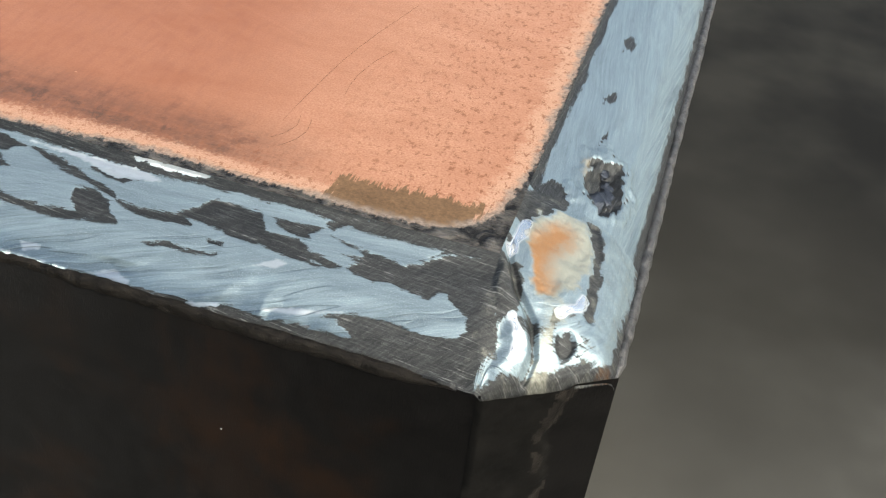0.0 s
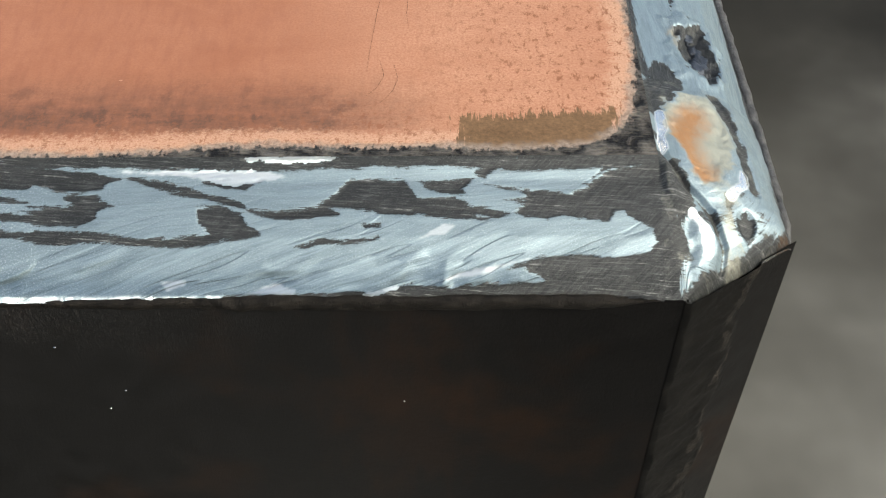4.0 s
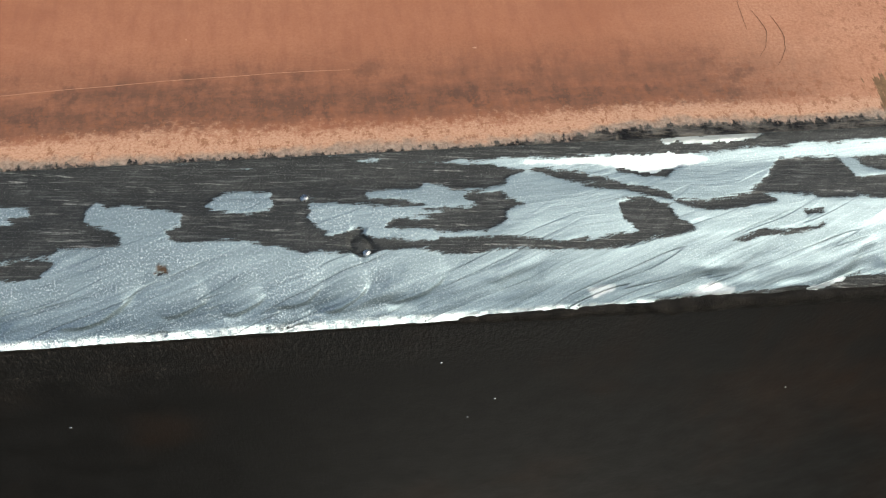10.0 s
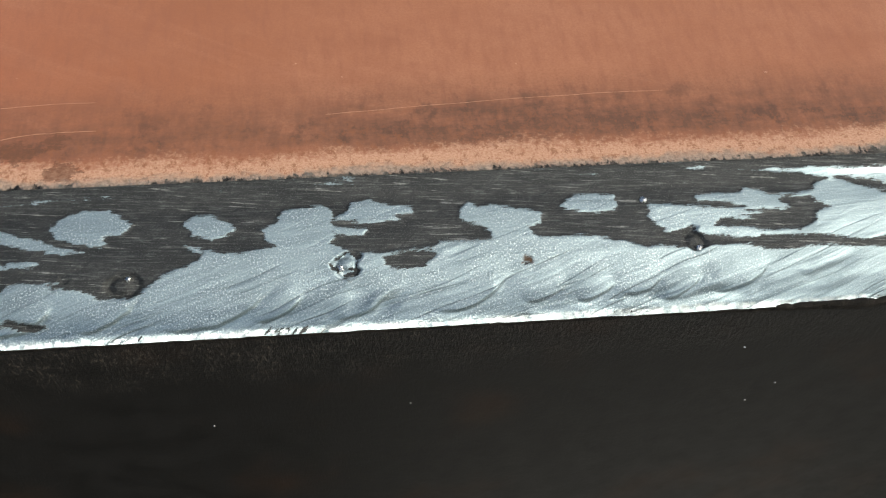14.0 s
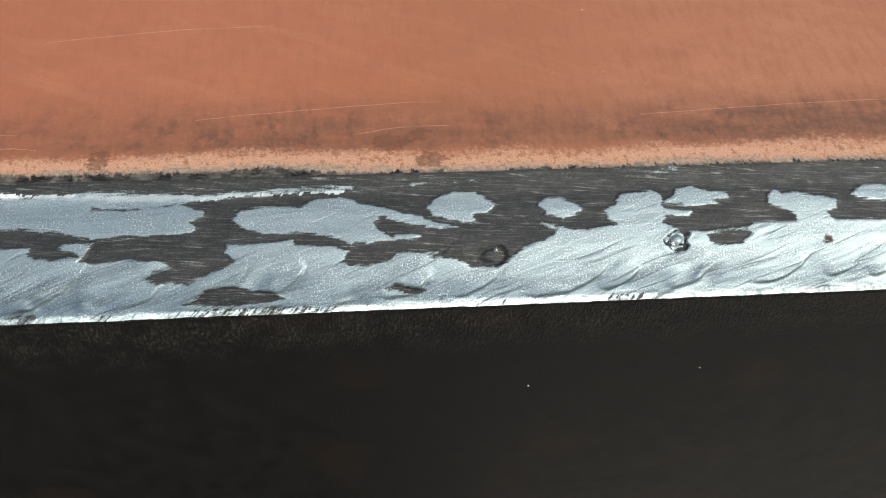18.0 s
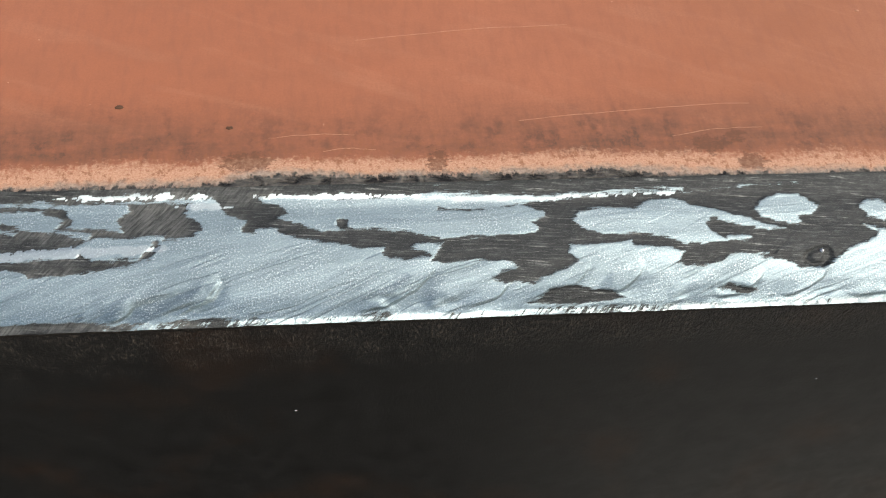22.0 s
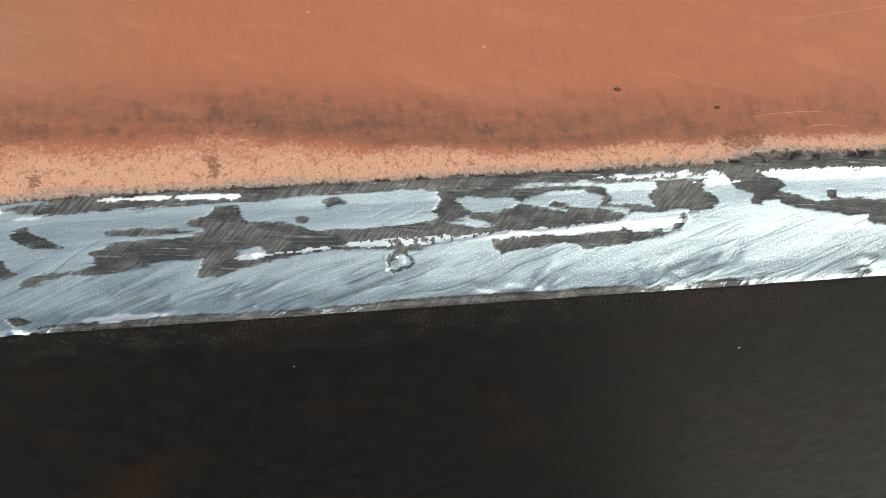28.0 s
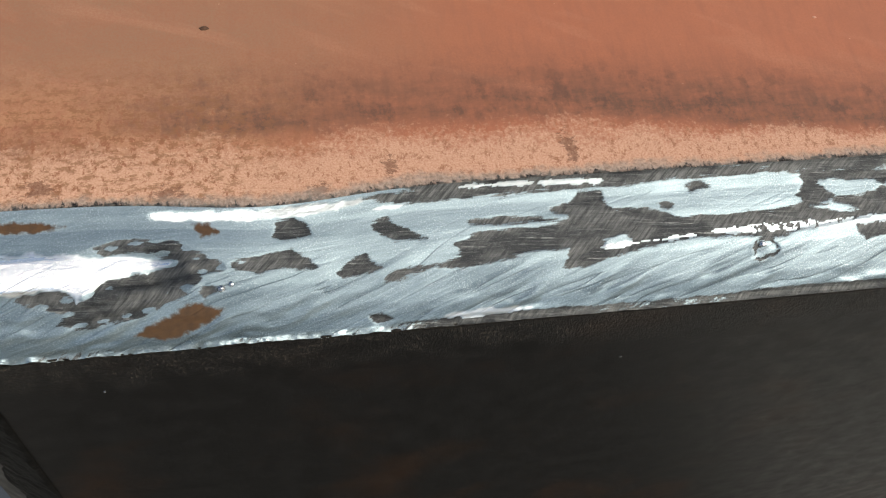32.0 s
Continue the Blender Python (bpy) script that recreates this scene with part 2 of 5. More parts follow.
def primer_material():
    k = Mat("red_oxide_primer")
    p, e, haz = k.place(), k.attr("edge"), k.attr("scorch")
    stain, olive = k.attr("stain"), k.attr("olive")
    cloud, mid, grain = k.noise(p, 0.035, 4, 0.6), k.noise(k.stretch(p, (0.5, 1, 1)), 0.33, 4, 0.65), k.noise(p, 2.6, 4, 0.7)
    col = k.mix(k.ramp(cloud, 0.35, 0.65), (0.325, 0.124, 0.061), (0.38, 0.162, 0.088))
    px = k.node("ShaderNodeSeparateXYZ", p).outputs[0]
    col = k.mix(k.math("MULTIPLY", k.step(px, -92.0, -125.0, 0.0, 0.6), k.step(px, -222.0, -200.0)), col, (0.365, 0.118, 0.060))
    col = k.mix(k.ramp(mid, 0.45, 0.75, 0, 0.45), col, (0.28, 0.108, 0.060))
    vert = k.noise(k.stretch(p, (1.6, 0.35, 1)), 0.8, 4, 0.65)
    col = k.mix(k.ramp(vert, 0.46, 0.70, 0, 0.5), col, (0.255, 0.10, 0.058))
    col = k.mix(k.math("MULTIPLY", k.attr("bleach"), k.ramp(mid, 0.3, 0.7, 1.0, 0.6)), col, (0.53, 0.275, 0.165))
    col = k.mix(k.math("MULTIPLY", k.attr("dusty"), k.ramp(mid, 0.3, 0.7, 0.95, 0.45)), col, (0.25, 0.145, 0.085))
    col = k.mix(k.math("MULTIPLY", k.attr("golden"), k.ramp(k.noise(p, 0.5, 5, 0.7), 0.35, 0.65, 0.1, 0.7)), col, (0.45, 0.24, 0.12))
    smear = k.noise(k.stretch(k.node("ShaderNodeVectorRotate", p, None, None, 0.4, rotation_type="Z_AXIS").outputs[0], (0.06, 0.3, 1)), 1.0, 4, 0.6, 1.0)
    col = k.mix(k.ramp(smear, 0.52, 0.78, 0.0, 0.3), col, (0.50, 0.225, 0.13))
    salt = k.noise(p, 5.0, 3, 0.7)
    col = k.mix(k.ramp(salt, 0.38, 0.64, 0.0, 0.55), col, (0.285, 0.105, 0.054))
    col = k.mix(k.step(k.noise(p, 1.1, 2, 0.5), 0.76, 0.79, 0.0, 0.5), col, (0.62, 0.34, 0.22))
    hz = k.math("MULTIPLY", haz, k.ramp(k.math("ADD", k.noise(k.stretch(p, (0.3, 1.0, 1)), 0.6, 5, 0.7), k.math("MULTIPLY", k.math("ADD", vert, grain), 0.45)), 0.68, 1.12, 0.2, 0.95))
    col = k.mix(hz, col, (0.14, 0.068, 0.042))
    peb = k.step(k.noise(k.stretch(p, (1.0, 0.8, 1)), 0.55, 5, 0.7), 0.5, 0.66)
    col = k.mix(k.math("MULTIPLY", peb, k.math("MULTIPLY", haz, 0.7)), col, (0.10, 0.052, 0.035))
    near = k.step(k.math("ADD", k.attr("band"), k.ramp(k.math("ADD", mid, grain), 0.7, 1.3, -1.0, 1.0)), 2.9, 1.6)
    col = k.mix(k.math("MULTIPLY", near, 0.8), col, k.mix(k.ramp(k.noise(p, 6.0, 4, 0.7), 0.36, 0.62), (0.41, 0.215, 0.128), (0.60, 0.36, 0.232)))
    flecks = k.step(k.noise(k.stretch(p, (1, 0.7, 1)), 1.5, 6, 0.78), 0.535, 0.59)
    col = k.mix(k.math("MULTIPLY", flecks, k.math("MAXIMUM", k.step(e, 11.0, 1.0, 0.0, 0.75), k.math("MULTIPLY", k.attr("pitted"), 0.9))), col, (0.24, 0.095, 0.045))
    tick = k.step(k.noise(k.stretch(p, (0.8, 1.3, 1)), 1.2, 6, 0.75), 0.5, 0.58)
    col = k.mix(k.math("MULTIPLY", tick, k.math("MULTIPLY", k.attr("golden"), 0.75)), col, (0.22, 0.10, 0.045))
    st = k.step(k.math("ADD", stain, k.ramp(k.noise(k.stretch(p, (0.7, 1.2, 1)), 1.5, 6, 0.8), 0.3, 0.7, -1.0, 1.0)), 0.0, 0.25)
    col = k.mix(k.math("MULTIPLY", st, k.ramp(grain, 0.3, 0.7, 0.5, 0.95)), col, (0.14, 0.062, 0.034))
    ol = k.step(k.math("ADD", olive, k.ramp(k.noise(k.stretch(p, (2.4, 0.25, 1)), 1.0, 5, 0.75), 0.3, 0.7, -1.1, 1.1)), -0.05, 0.15)
    col = k.mix(ol, col, k.mix(k.ramp(k.math("ADD", grain, mid), 0.7, 1.3), (0.10, 0.056, 0.025), (0.24, 0.14, 0.07)))
    bare = k.step(k.math("ADD", e, k.ramp(k.noise(k.stretch(p, (2.2, 1.1, 1)), 1.0, 4, 0.75), 0.3, 0.7, -0.5, 0.5)), 0.34, 0.0)
    smudge = k.step(k.math("ADD", e, k.ramp(k.math("ADD", k.noise(p, 1.3, 5, 0.7), mid), 0.7, 1.3, -0.6, 0.6)), 1.15, 0.25)
    col = k.mix(k.math("MULTIPLY", smudge, 0.85), col, k.mix(k.ramp(grain, 0.35, 0.65), (0.16, 0.115, 0.085), (0.38, 0.30, 0.235)))
    fib = k.noise(k.stretch(p, (1.2, 5, 1)), 1.0, 4, 0.7)
    col = k.mix(bare, col, k.mix(k.ramp(k.math("ADD", k.math("MULTIPLY", fib, 0.6), k.noise(p, 0.55, 4, 0.6, 0.8)), 0.68, 1.0), (0.022, 0.019, 0.017), (0.26, 0.22, 0.175)))
    rough = k.blend(bare, k.ramp(mid, 0.3, 0.7, 0.38, 0.55), 0.42)
    nrm = k.bump(k.math("ADD", grain, k.math("MULTIPLY", mid, 0.6)), 0.05, k.step(e, 9.0, 1.0, 0.18, 0.6))
    nrm = k.bump(k.math("ADD", fib, k.math("MULTIPLY", k.noise(p, 0.55, 4, 0.6, 0.8), 3.0)), 0.4, bare, nrm)
    return k.done(col, rough, k.math("MULTIPLY", bare, 0.8), nrm, 0.2)


def scale_material():
    k = Mat("blue_black_mill_scale")
    p = k.place()
    c1, c2, g = k.noise(p, 0.05, 4), k.noise(p, 0.35, 4, 0.65), k.noise(k.stretch(p, (1, 1, 0.5)), 4.0, 4, 0.7)
    col = k.mix(k.ramp(c2, 0.3, 0.7), (0.0032, 0.0028, 0.0026), (0.0073, 0.0065, 0.0059))
    col = k.mix(k.step(c1, 0.50, 0.74, 0.0, 0.8), col, (0.022, 0.0095, 0.004))
    run = k.node("ShaderNodeVectorMath", k.stretch(p, (1, 0, 0.45)), (-30.0, 0.0, 103.0), operation="DISTANCE").outputs[1]
    run = k.step(k.math("ADD", run, k.ramp(k.noise(k.stretch(p, (1, 1, 0.3)), 0.5, 5, 0.7), 0.3, 0.7, -5, 5)), 8.0, 1.0, 0.0, 0.2)
    col = k.mix(run, col, (0.030, 0.0125, 0.005))
    z = k.node("ShaderNodeSeparateXYZ", p).outputs[2]
    x = k.node("ShaderNodeSeparateXYZ", p).outputs[0]
    lip = k.step(k.math("ADD", z, k.ramp(c2, 0.3, 0.7, -1.5, 1.5)), 237.0, 243.5)
    lip = k.math("MULTIPLY", lip, k.step(x, -34.0, -62.0, 0.08, 1.0))
    col = k.mix(k.math("MULTIPLY", lip, k.step(g, 0.46, 0.66)), col, k.mix(k.step(x, -40.0, -125.0), (0.026, 0.024, 0.022), k.mix(k.step(c2, 0.4, 0.62), (0.018, 0.015, 0.013), (0.060, 0.048, 0.037))))
    nrm = k.bump(k.math("ADD", g, c2), 0.2, k.blend(lip, 0.12, 1.0))
    return k.done(col, k.ramp(c2, 0.3, 0.7, 0.34, 0.5), 0.0, nrm, k.step(x, -55.0, -14.0, 0.25, 0.05))


def plain_steel(name, lo, hi, rough, metal, size=1.0, depth=0.05):
    k = Mat(name)
    p = k.place()
    n, g = k.noise(p, 0.4 * size, 4, 0.65), k.noise(p, 3.0 * size, 4, 0.7)
    col = k.mix(k.ramp(k.math("ADD", n, k.math("MULTIPLY", g, 0.5)), 0.5, 1.0), lo, hi)
    return k.done(col, k.ramp(g, 0.3, 0.7, rough - 0.1, rough + 0.1), metal, k.bump(g, depth, 0.7), 0.5 if metal > 0.2 else 0.08)


def ground_material():
    k = Mat("worn_concrete")
    p = k.place()
    a, b = k.noise(p, 0.004, 3, 0.5), k.noise(p, 0.015, 3, 0.5)
    col = k.mix(k.ramp(k.math("ADD", a, k.math("MULTIPLY", b, 0.2)), 0.36, 0.84), (0.17, 0.16, 0.14), (0.29, 0.275, 0.24))
    # ground gets darker towards a wide area behind the box
    rear_dist = k.node("ShaderNodeVectorMath", k.stretch(p, (0.7, 1, 0)), (20.0, 560.0, 0.0), operation="DISTANCE").outputs[1]
    dark_mask = k.step(k.math("ADD", rear_dist, k.ramp(b, 0.3, 0.7, -22, 22)), 470.0, 200.0, 0.0, 0.96)
    # unseen ground in front, coloured dark so the front plate reflects less light
    front_dist = k.node("ShaderNodeVectorMath", k.stretch(p, (0.8, 1, 0)), (-164.0, -70.0, 0.0), operation="DISTANCE").outputs[1]
    dark_mask = k.math("MAXIMUM", dark_mask, k.step(k.math("ADD", front_dist, k.ramp(b, 0.3, 0.7, -25, 25)), 130.0, 80.0, 0.0, 0.9))
    col = k.mix(dark_mask, col, k.mix(k.ramp(b, 0.35, 0.65), (0.006, 0.0054, 0.0045), (0.022, 0.020, 0.016)))
    # ground is also darker to the right of the box
    side_dark = k.node("ShaderNodeVectorMath", k.stretch(p, (1, 0.8, 0)), (45.0, 185.0, 0.0), operation="DISTANCE").outputs[1]
    side_dark = k.step(k.math("ADD", side_dark, k.ramp(b, 0.3, 0.7, -30, 30)), 190.0, 50.0, 0.0, 0.7)
    col = k.mix(side_dark, col, (0.036, 0.033, 0.026))
    return k.done(col, 0.85, 0.0, k.bump(b, 2.0, 0.4), 0.08)


WELD, PRIMER, MILL = weld_material(), primer_material(), scale_material()
RAW = plain_steel("rough_weld_scale", (0.002, 0.0018, 0.0015), (0.008, 0.007, 0.0058), 0.6, 0.0)
CRUST = plain_steel("grey_weld_crust", (0.012, 0.011, 0.010), (0.16, 0.15, 0.14), 0.4, 0.3, 2.0, 0.2)
EDGE = plain_steel("brown_black_weld_edge", (0.003, 0.0025, 0.002), (0.030, 0.025, 0.020), 0.5, 0.1, 2.0, 0.25)
PIT = plain_steel("burnt_pore_lining", (0.012, 0.012, 0.014), (0.11, 0.12, 0.14), 0.35, 0.6, 2.0, 0.12)
SPATTER = plain_steel("spatter_bead_steel", (0.35, 0.34, 0.32), (0.75, 0.74, 0.70), 0.25, 1.0, 2.0)
SCRATCH = plain_steel("pale_scratched_primer", (0.42, 0.20, 0.12), (0.58, 0.33, 0.22), 0.6, 0.0, 2.0)
DUST = plain_steel("dark_paint_speck", (0.05, 0.03, 0.02), (0.14, 0.07, 0.04), 0.7, 0.0, 2.0)
GROUND = ground_material()


# ---- shared building blocks ----
rng = np.random.default_rng(7)
LATTICE = rng.random((256, 256))


def vnoise(x, y, seed=0):
    """Smooth value noise, 0 to 1, on arrays."""
    x, y = np.asarray(x, float) + seed * 17.3 + 500, np.asarray(y, float) + seed * 9.7 + 500
    i, j = np.floor(x).astype(int), np.floor(y).astype(int)
    u, v = x - i, y - j
    u, v = u * u * (3 - 2 * u), v * v * (3 - 2 * v)
    g = lambda a, b: LATTICE[a % 256, b % 256]
    return (g(i, j) * (1 - u) + g(i + 1, j) * u) * (1 - v) + (g(i, j + 1) * (1 - u) + g(i + 1, j + 1) * u) * v


def fbm(x, y, seed=0):
    return (vnoise(x, y, seed) + 0.5 * vnoise(2.1 * x, 2.1 * y, seed + 1) + 0.25 * vnoise(4.3 * x, 4.3 * y, seed + 2)) / 1.75 - 0.5


def smooth(v, a, b):
    u = np.clip((v - a) / (b - a), 0, 1)
    return u * u * (3 - 2 * u)


def mesh_ob(name, verts, faces, material, parent=None, label="", attrs=None, normals=None, flat=False):
    """One mesh object from arrays in mm, from the front right top corner."""
    me = bpy.data.meshes.new(name)
    v = np.asarray(verts, float) * MM
    v[:, 2] += TOP
    me.from_pydata(v.tolist(), [], np.asarray(faces).tolist() if not isinstance(faces, list) else faces)
    for key, val in (attrs or {}).items():
        kind = "FLOAT_VECTOR" if np.ndim(val) == 2 else "FLOAT"
        a = me.attributes.new(key, kind, "POINT")
        a.data.foreach_set("vector" if np.ndim(val) == 2 else "value", np.asarray(val, np.float32).ravel())
    me.materials.append(material)
    me.polygons.foreach_set("use_smooth", [not flat] * len(me.polygons))
    if normals is not None:
        me.normals_split_custom_set_from_vertices(np.asarray(normals, float).tolist())
    me.update()
    ob = new(name, me)
    if parent:
        ob.parent = parent
        ob.matrix_parent_inverse = parent.matrix_world.inverted()
    return tagged(ob, label)


def grid_faces(n, m):
    """Quads of an n by m grid of points, seen from above."""
    a = (np.arange(n - 1)[:, None] * m + np.arange(m - 1)[None]).ravel()
    return np.stack([a, a + m, a + m + 1, a + 1], 1)


def grid_normals(P):
    du, dv = np.gradient(P, axis=0), np.gradient(P, axis=1)
    n = np.cross(du, dv)
    return n / (np.linalg.norm(n, axis=2, keepdims=True) + 1e-12)


def cut(name, pick, P, N, faces, attrs, material, parent, label=""):
    """The picked faces of a large grid as a mesh of their own; normals go on across the cut."""
    f = faces[pick]
    used, back = np.unique(f, return_inverse=True)
    return mesh_ob(name, P.reshape(-1, 3)[used], back.reshape(-1, 4), material, parent, label,
                   {k: (v.reshape(-1, 3) if v.ndim == 3 else v.ravel())[used] for k, v in attrs.items()}, N.reshape(-1, 3)[used])


def slab(name, corners, thick, material, parent, label=""):
    """A plate from four corners in mm, thickened away from its face, with a small rounded edge."""
    bm = bmesh.new()
    c = [Vector(p) for p in corners]
    n = (c[1] - c[0]).cross(c[3] - c[0]).normalized()
    vs = [bm.verts.new(p) for p in c] + [bm.verts.new(p - n * thick) for p in c]
    for q in ((0, 1, 2, 3), (7, 6, 5, 4), (0, 4, 5, 1), (1, 5, 6, 2), (2, 6, 7, 3), (3, 7, 4, 0)):
        bm.faces.new([vs[i] for i in q])
    bmesh.ops.bevel(bm, geom=bm.edges[:], offset=0.25, segments=2, affect="EDGES", profile=0.5)
    v = np.array([p.co[:] for p in bm.verts])
    bm.verts.index_update()
    f = [[p.index for p in q.verts] for q in bm.faces]
    bm.free()
    return mesh_ob(name, v, f, material, parent, label, flat=True)


def lump(name, at, size, material, parent, label="", seed=0, squash=0.6, rough=0.35, up=(0, 0, 1)):
    """A small uneven bead or scab, half sunk in the surface below it."""
    bm = bmesh.new()
    bmesh.ops.create_icosphere(bm, subdivisions=3, radius=1)
    turn = Vector(up).to_track_quat("Z", "Y")
    out = []
    for p in bm.verts:
        r = 1 + rough * noise.noise(p.co * 1.7 + Vector((seed * 3.1, seed, 0))) + rough * 0.4 * noise.noise(p.co * 4 + Vector((seed, 0, 0)))
        q = Vector((p.co.x * size[0], p.co.y * size[1], p.co.z * size[0] * squash)) * r
        out.append(Vector(at) + turn @ q)
    bm.verts.index_update()
    f = [[p.index for p in q.verts] for q in bm.faces]
    bm.free()
    return mesh_ob(name, [p[:] for p in out], f, material, parent, label)


# ---- ground ----
n = 60
gx = np.sign(np.linspace(-1, 1, n)) * np.abs(np.linspace(-1, 1, n)) ** 3 * 40000
G = np.stack([*np.meshgrid(gx, gx, indexing="ij"), np.full((n, n), -TOP / MM)], 2)
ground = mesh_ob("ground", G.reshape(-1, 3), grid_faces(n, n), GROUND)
tagged(ground, "worn grey concrete ground with darker patches", "ground", kind="structure")

# ---- the welded steel box ----
LONG, DEEP, HIGH = 250.0, 250.0, TOP / MM
box = new("steel_box")
box.location = (-LONG / 2 * MM, DEEP / 2 * MM, 0)
bpy.context.view_layer.update()
tagged(box, "welded steel box with red oxide primer lid and ground seams", "steel box")

# profile of the front bead (inwards, up) from the lip to the lid, and of the right bead
FRONT = np.array([(0, -5.64), (.36, -5.46), (.8, -4.98), (1.5, -4.15), (2.3, -3.45), (3.4, -2.6), (4.8, -2.0), (6.3, -1.45), (7.8, -1.05), (8.4, -.7), (9.1, -.16), (9.3, 0)])
RIGHT = np.array([(0, -7.8), (.4, -6.5), (1.5, -4.8), (3.5, -2.9), (6, -1.6), (9, -.8), (10.6, -.4), (11, 0)])


def along_profile(pts, s):
    """Places on a profile by the way walked along it."""
    d = np.concatenate([[0], np.cumsum(np.hypot(*np.diff(pts, axis=0).T))])
    fine = np.linspace(0, d[-1], 400)
    y, z = np.interp(fine, d, pts[:, 0]), np.interp(fine, d, pts[:, 1])
    k = np.hanning(17)
    k /= k.sum()
    ys, zs = y.copy(), z.copy()
    ys[8:-8], zs[8:-8] = np.convolve(y, k, "valid"), np.convolve(z, k, "valid")
    return np.interp(s, fine, ys), np.interp(s, fine, zs), d[-1]


X_END, X_CORNER, STEP = -241.0, -11.0, 0.125
SLEN = along_profile(FRONT, 0)[2]
xs, ss = np.arange(X_END, X_CORNER + STEP / 2, STEP), np.linspace(0, SLEN, 92)
XX, SS = np.meshgrid(xs, ss, indexing="ij")
FIELD, LABEL = np.full(XX.shape, -3.0), np.zeros(XX.shape, int)
RUSTY = np.full(XX.shape, -2.0)
hollows = []


def outline(pts):
    """Inside depth, in mm, of a closed outline (negative outside); its window of the grid and the values there."""
    q = np.array(pts, float)
    lo, hi = q[:, 0].min() - 4, q[:, 0].max() + 4
    w = slice(int(np.clip((lo - X_END) / STEP, 0, len(xs))), int(np.clip((hi - X_END) / STEP, 0, len(xs))))
    x, s = XX[w], SS[w]
    far, odd = np.full(x.shape, 9.0), np.zeros(x.shape, bool)
    for a, b in zip(q, np.roll(q, -1, axis=0)):
        d = b - a
        u = np.clip(((x - a[0]) * d[0] + (s - a[1]) * d[1]) / (d @ d + 1e-9), 0, 1)
        far = np.minimum(far, np.hypot(x - a[0] - u * d[0], s - a[1] - u * d[1]))
        if a[1] != b[1]:
            odd ^= ((a[1] > s) != (b[1] > s)) & (x < a[0] + d[0] * (s - a[1]) / d[1])
    return w, np.where(odd, np.minimum(far, 1.2), -np.minimum(far, 3.0))


def hollow(*pts):
    w, v = outline(pts)
    hollows.append(pts)
    LABEL[w] = np.where((v > FIELD[w]) & (v > -0.15), len(hollows), LABEL[w])
    FIELD[w] = np.maximum(FIELD[w], v)


def island(*pts):
    w, v = outline(pts)
    FIELD[w] = np.minimum(FIELD[w], -v)


def rust(*pts):
    w, v = outline(pts)
    RUSTY[w] = np.maximum(RUSTY[w], v)


# un-ground hollows of the front bead: outlines (along, across) in mm
hollow((-20.1, 6.7), (-19.5, 7.6), (-17.4, 8.0), (-14.8, 9.9), (-11.0, 10.7), (-8.6, 10.2), (-7.2, 4.6), (-8.8, 2.3), (-11.3, 3.6), (-11.7, 4.4), (-11.8, 5.3), (-13.0, 5.9), (-13.8, 6.6), (-15.6, 6.4), (-16.6, 6.7), (-18.7, 6.4))
hollow((-23.8, 9.4), (-22.4, 9.3), (-20.9, 8.9), (-19.0, 8.6), (-17.5, 8.3), (-16.4, 9.0), (-14.8, 10.0), (-11.0, 10.7), (-11.8, 11.1), (-15.5, 11.1), (-18.2, 11.1), (-20.7, 11.1), (-23.7, 10.4), (-24.9, 9.8))
hollow((-23.9, 9.0), (-23.0, 8.9), (-20.8, 8.6), (-18.8, 8.3), (-16.9, 7.9), (-16.5, 7.4), (-19.4, 7.2), (-20.8, 7.2), (-20.8, 8.0), (-22.5, 8.4))
hollow((-24.9, 0.2), (-23.6, 1.0), (-22.0, 0.9), (-19.5, 1.4), (-21.0, 2.4), (-22.4, 2.4), (-19.9, 3.2), (-16.4, 3.4), (-14.6, 3.1), (-12.1, 3.5), (-11.5, 4.4), (-9.7, 5.9), (-8.4, 2.6), (-11.5, 1.0), (-17.4, 0.3), (-21.9, 0.4))
hollow((-28.0, 7.6), (-26.1, 7.9), (-24.9, 7.1), (-23.6, 6.9), (-22.1, 6.5), (-22.9, 6.1), (-24.6, 6.4), (-26.4, 6.4))
hollow((-45.1, 7.1), (-44.0, 7.2), (-42.6, 7.1), (-41.7, 6.5), (-41.2, 5.7), (-40.0, 4.9), (-41.1, 4.6), (-42.9, 4.4), (-44.4, 4.0), (-47.8, 4.0), (-49.6, 4.1), (-51.5, 4.3), (-53.6, 4.4), (-56.9, 4.6), (-58.7, 4.8), (-60.9, 4.8), (-62.3, 5.1), (-64.8, 5.2), (-65.6, 5.5), (-67.4, 5.7), (-67.5, 8.0), (-66.9, 9.1), (-64.3, 9.0), (-64.6, 7.9), (-64.7, 6.7), (-63.4, 5.9), (-62.4, 6.0), (-59.8, 5.4), (-57.6, 5.2), (-55.8, 5.2), (-53.6, 5.2), (-51.4, 5.0), (-49.2, 4.6), (-47.0, 4.6), (-45.5, 4.9), (-44.0, 5.0), (-44.8, 5.8))
hollow((-53.6, 5.5), (-56.9, 5.6), (-55.8, 5.8), (-56.8, 6.1), (-59.5, 6.4), (-59.5, 6.7), (-56.9, 6.6), (-56.2, 7.0), (-57.3, 7.2), (-53.7, 7.2), (-54.2, 7.7), (-54.5, 8.0), (-52.5, 8.2), (-52.2, 7.7), (-51.0, 7.2), (-52.2, 6.8), (-52.5, 6.0))
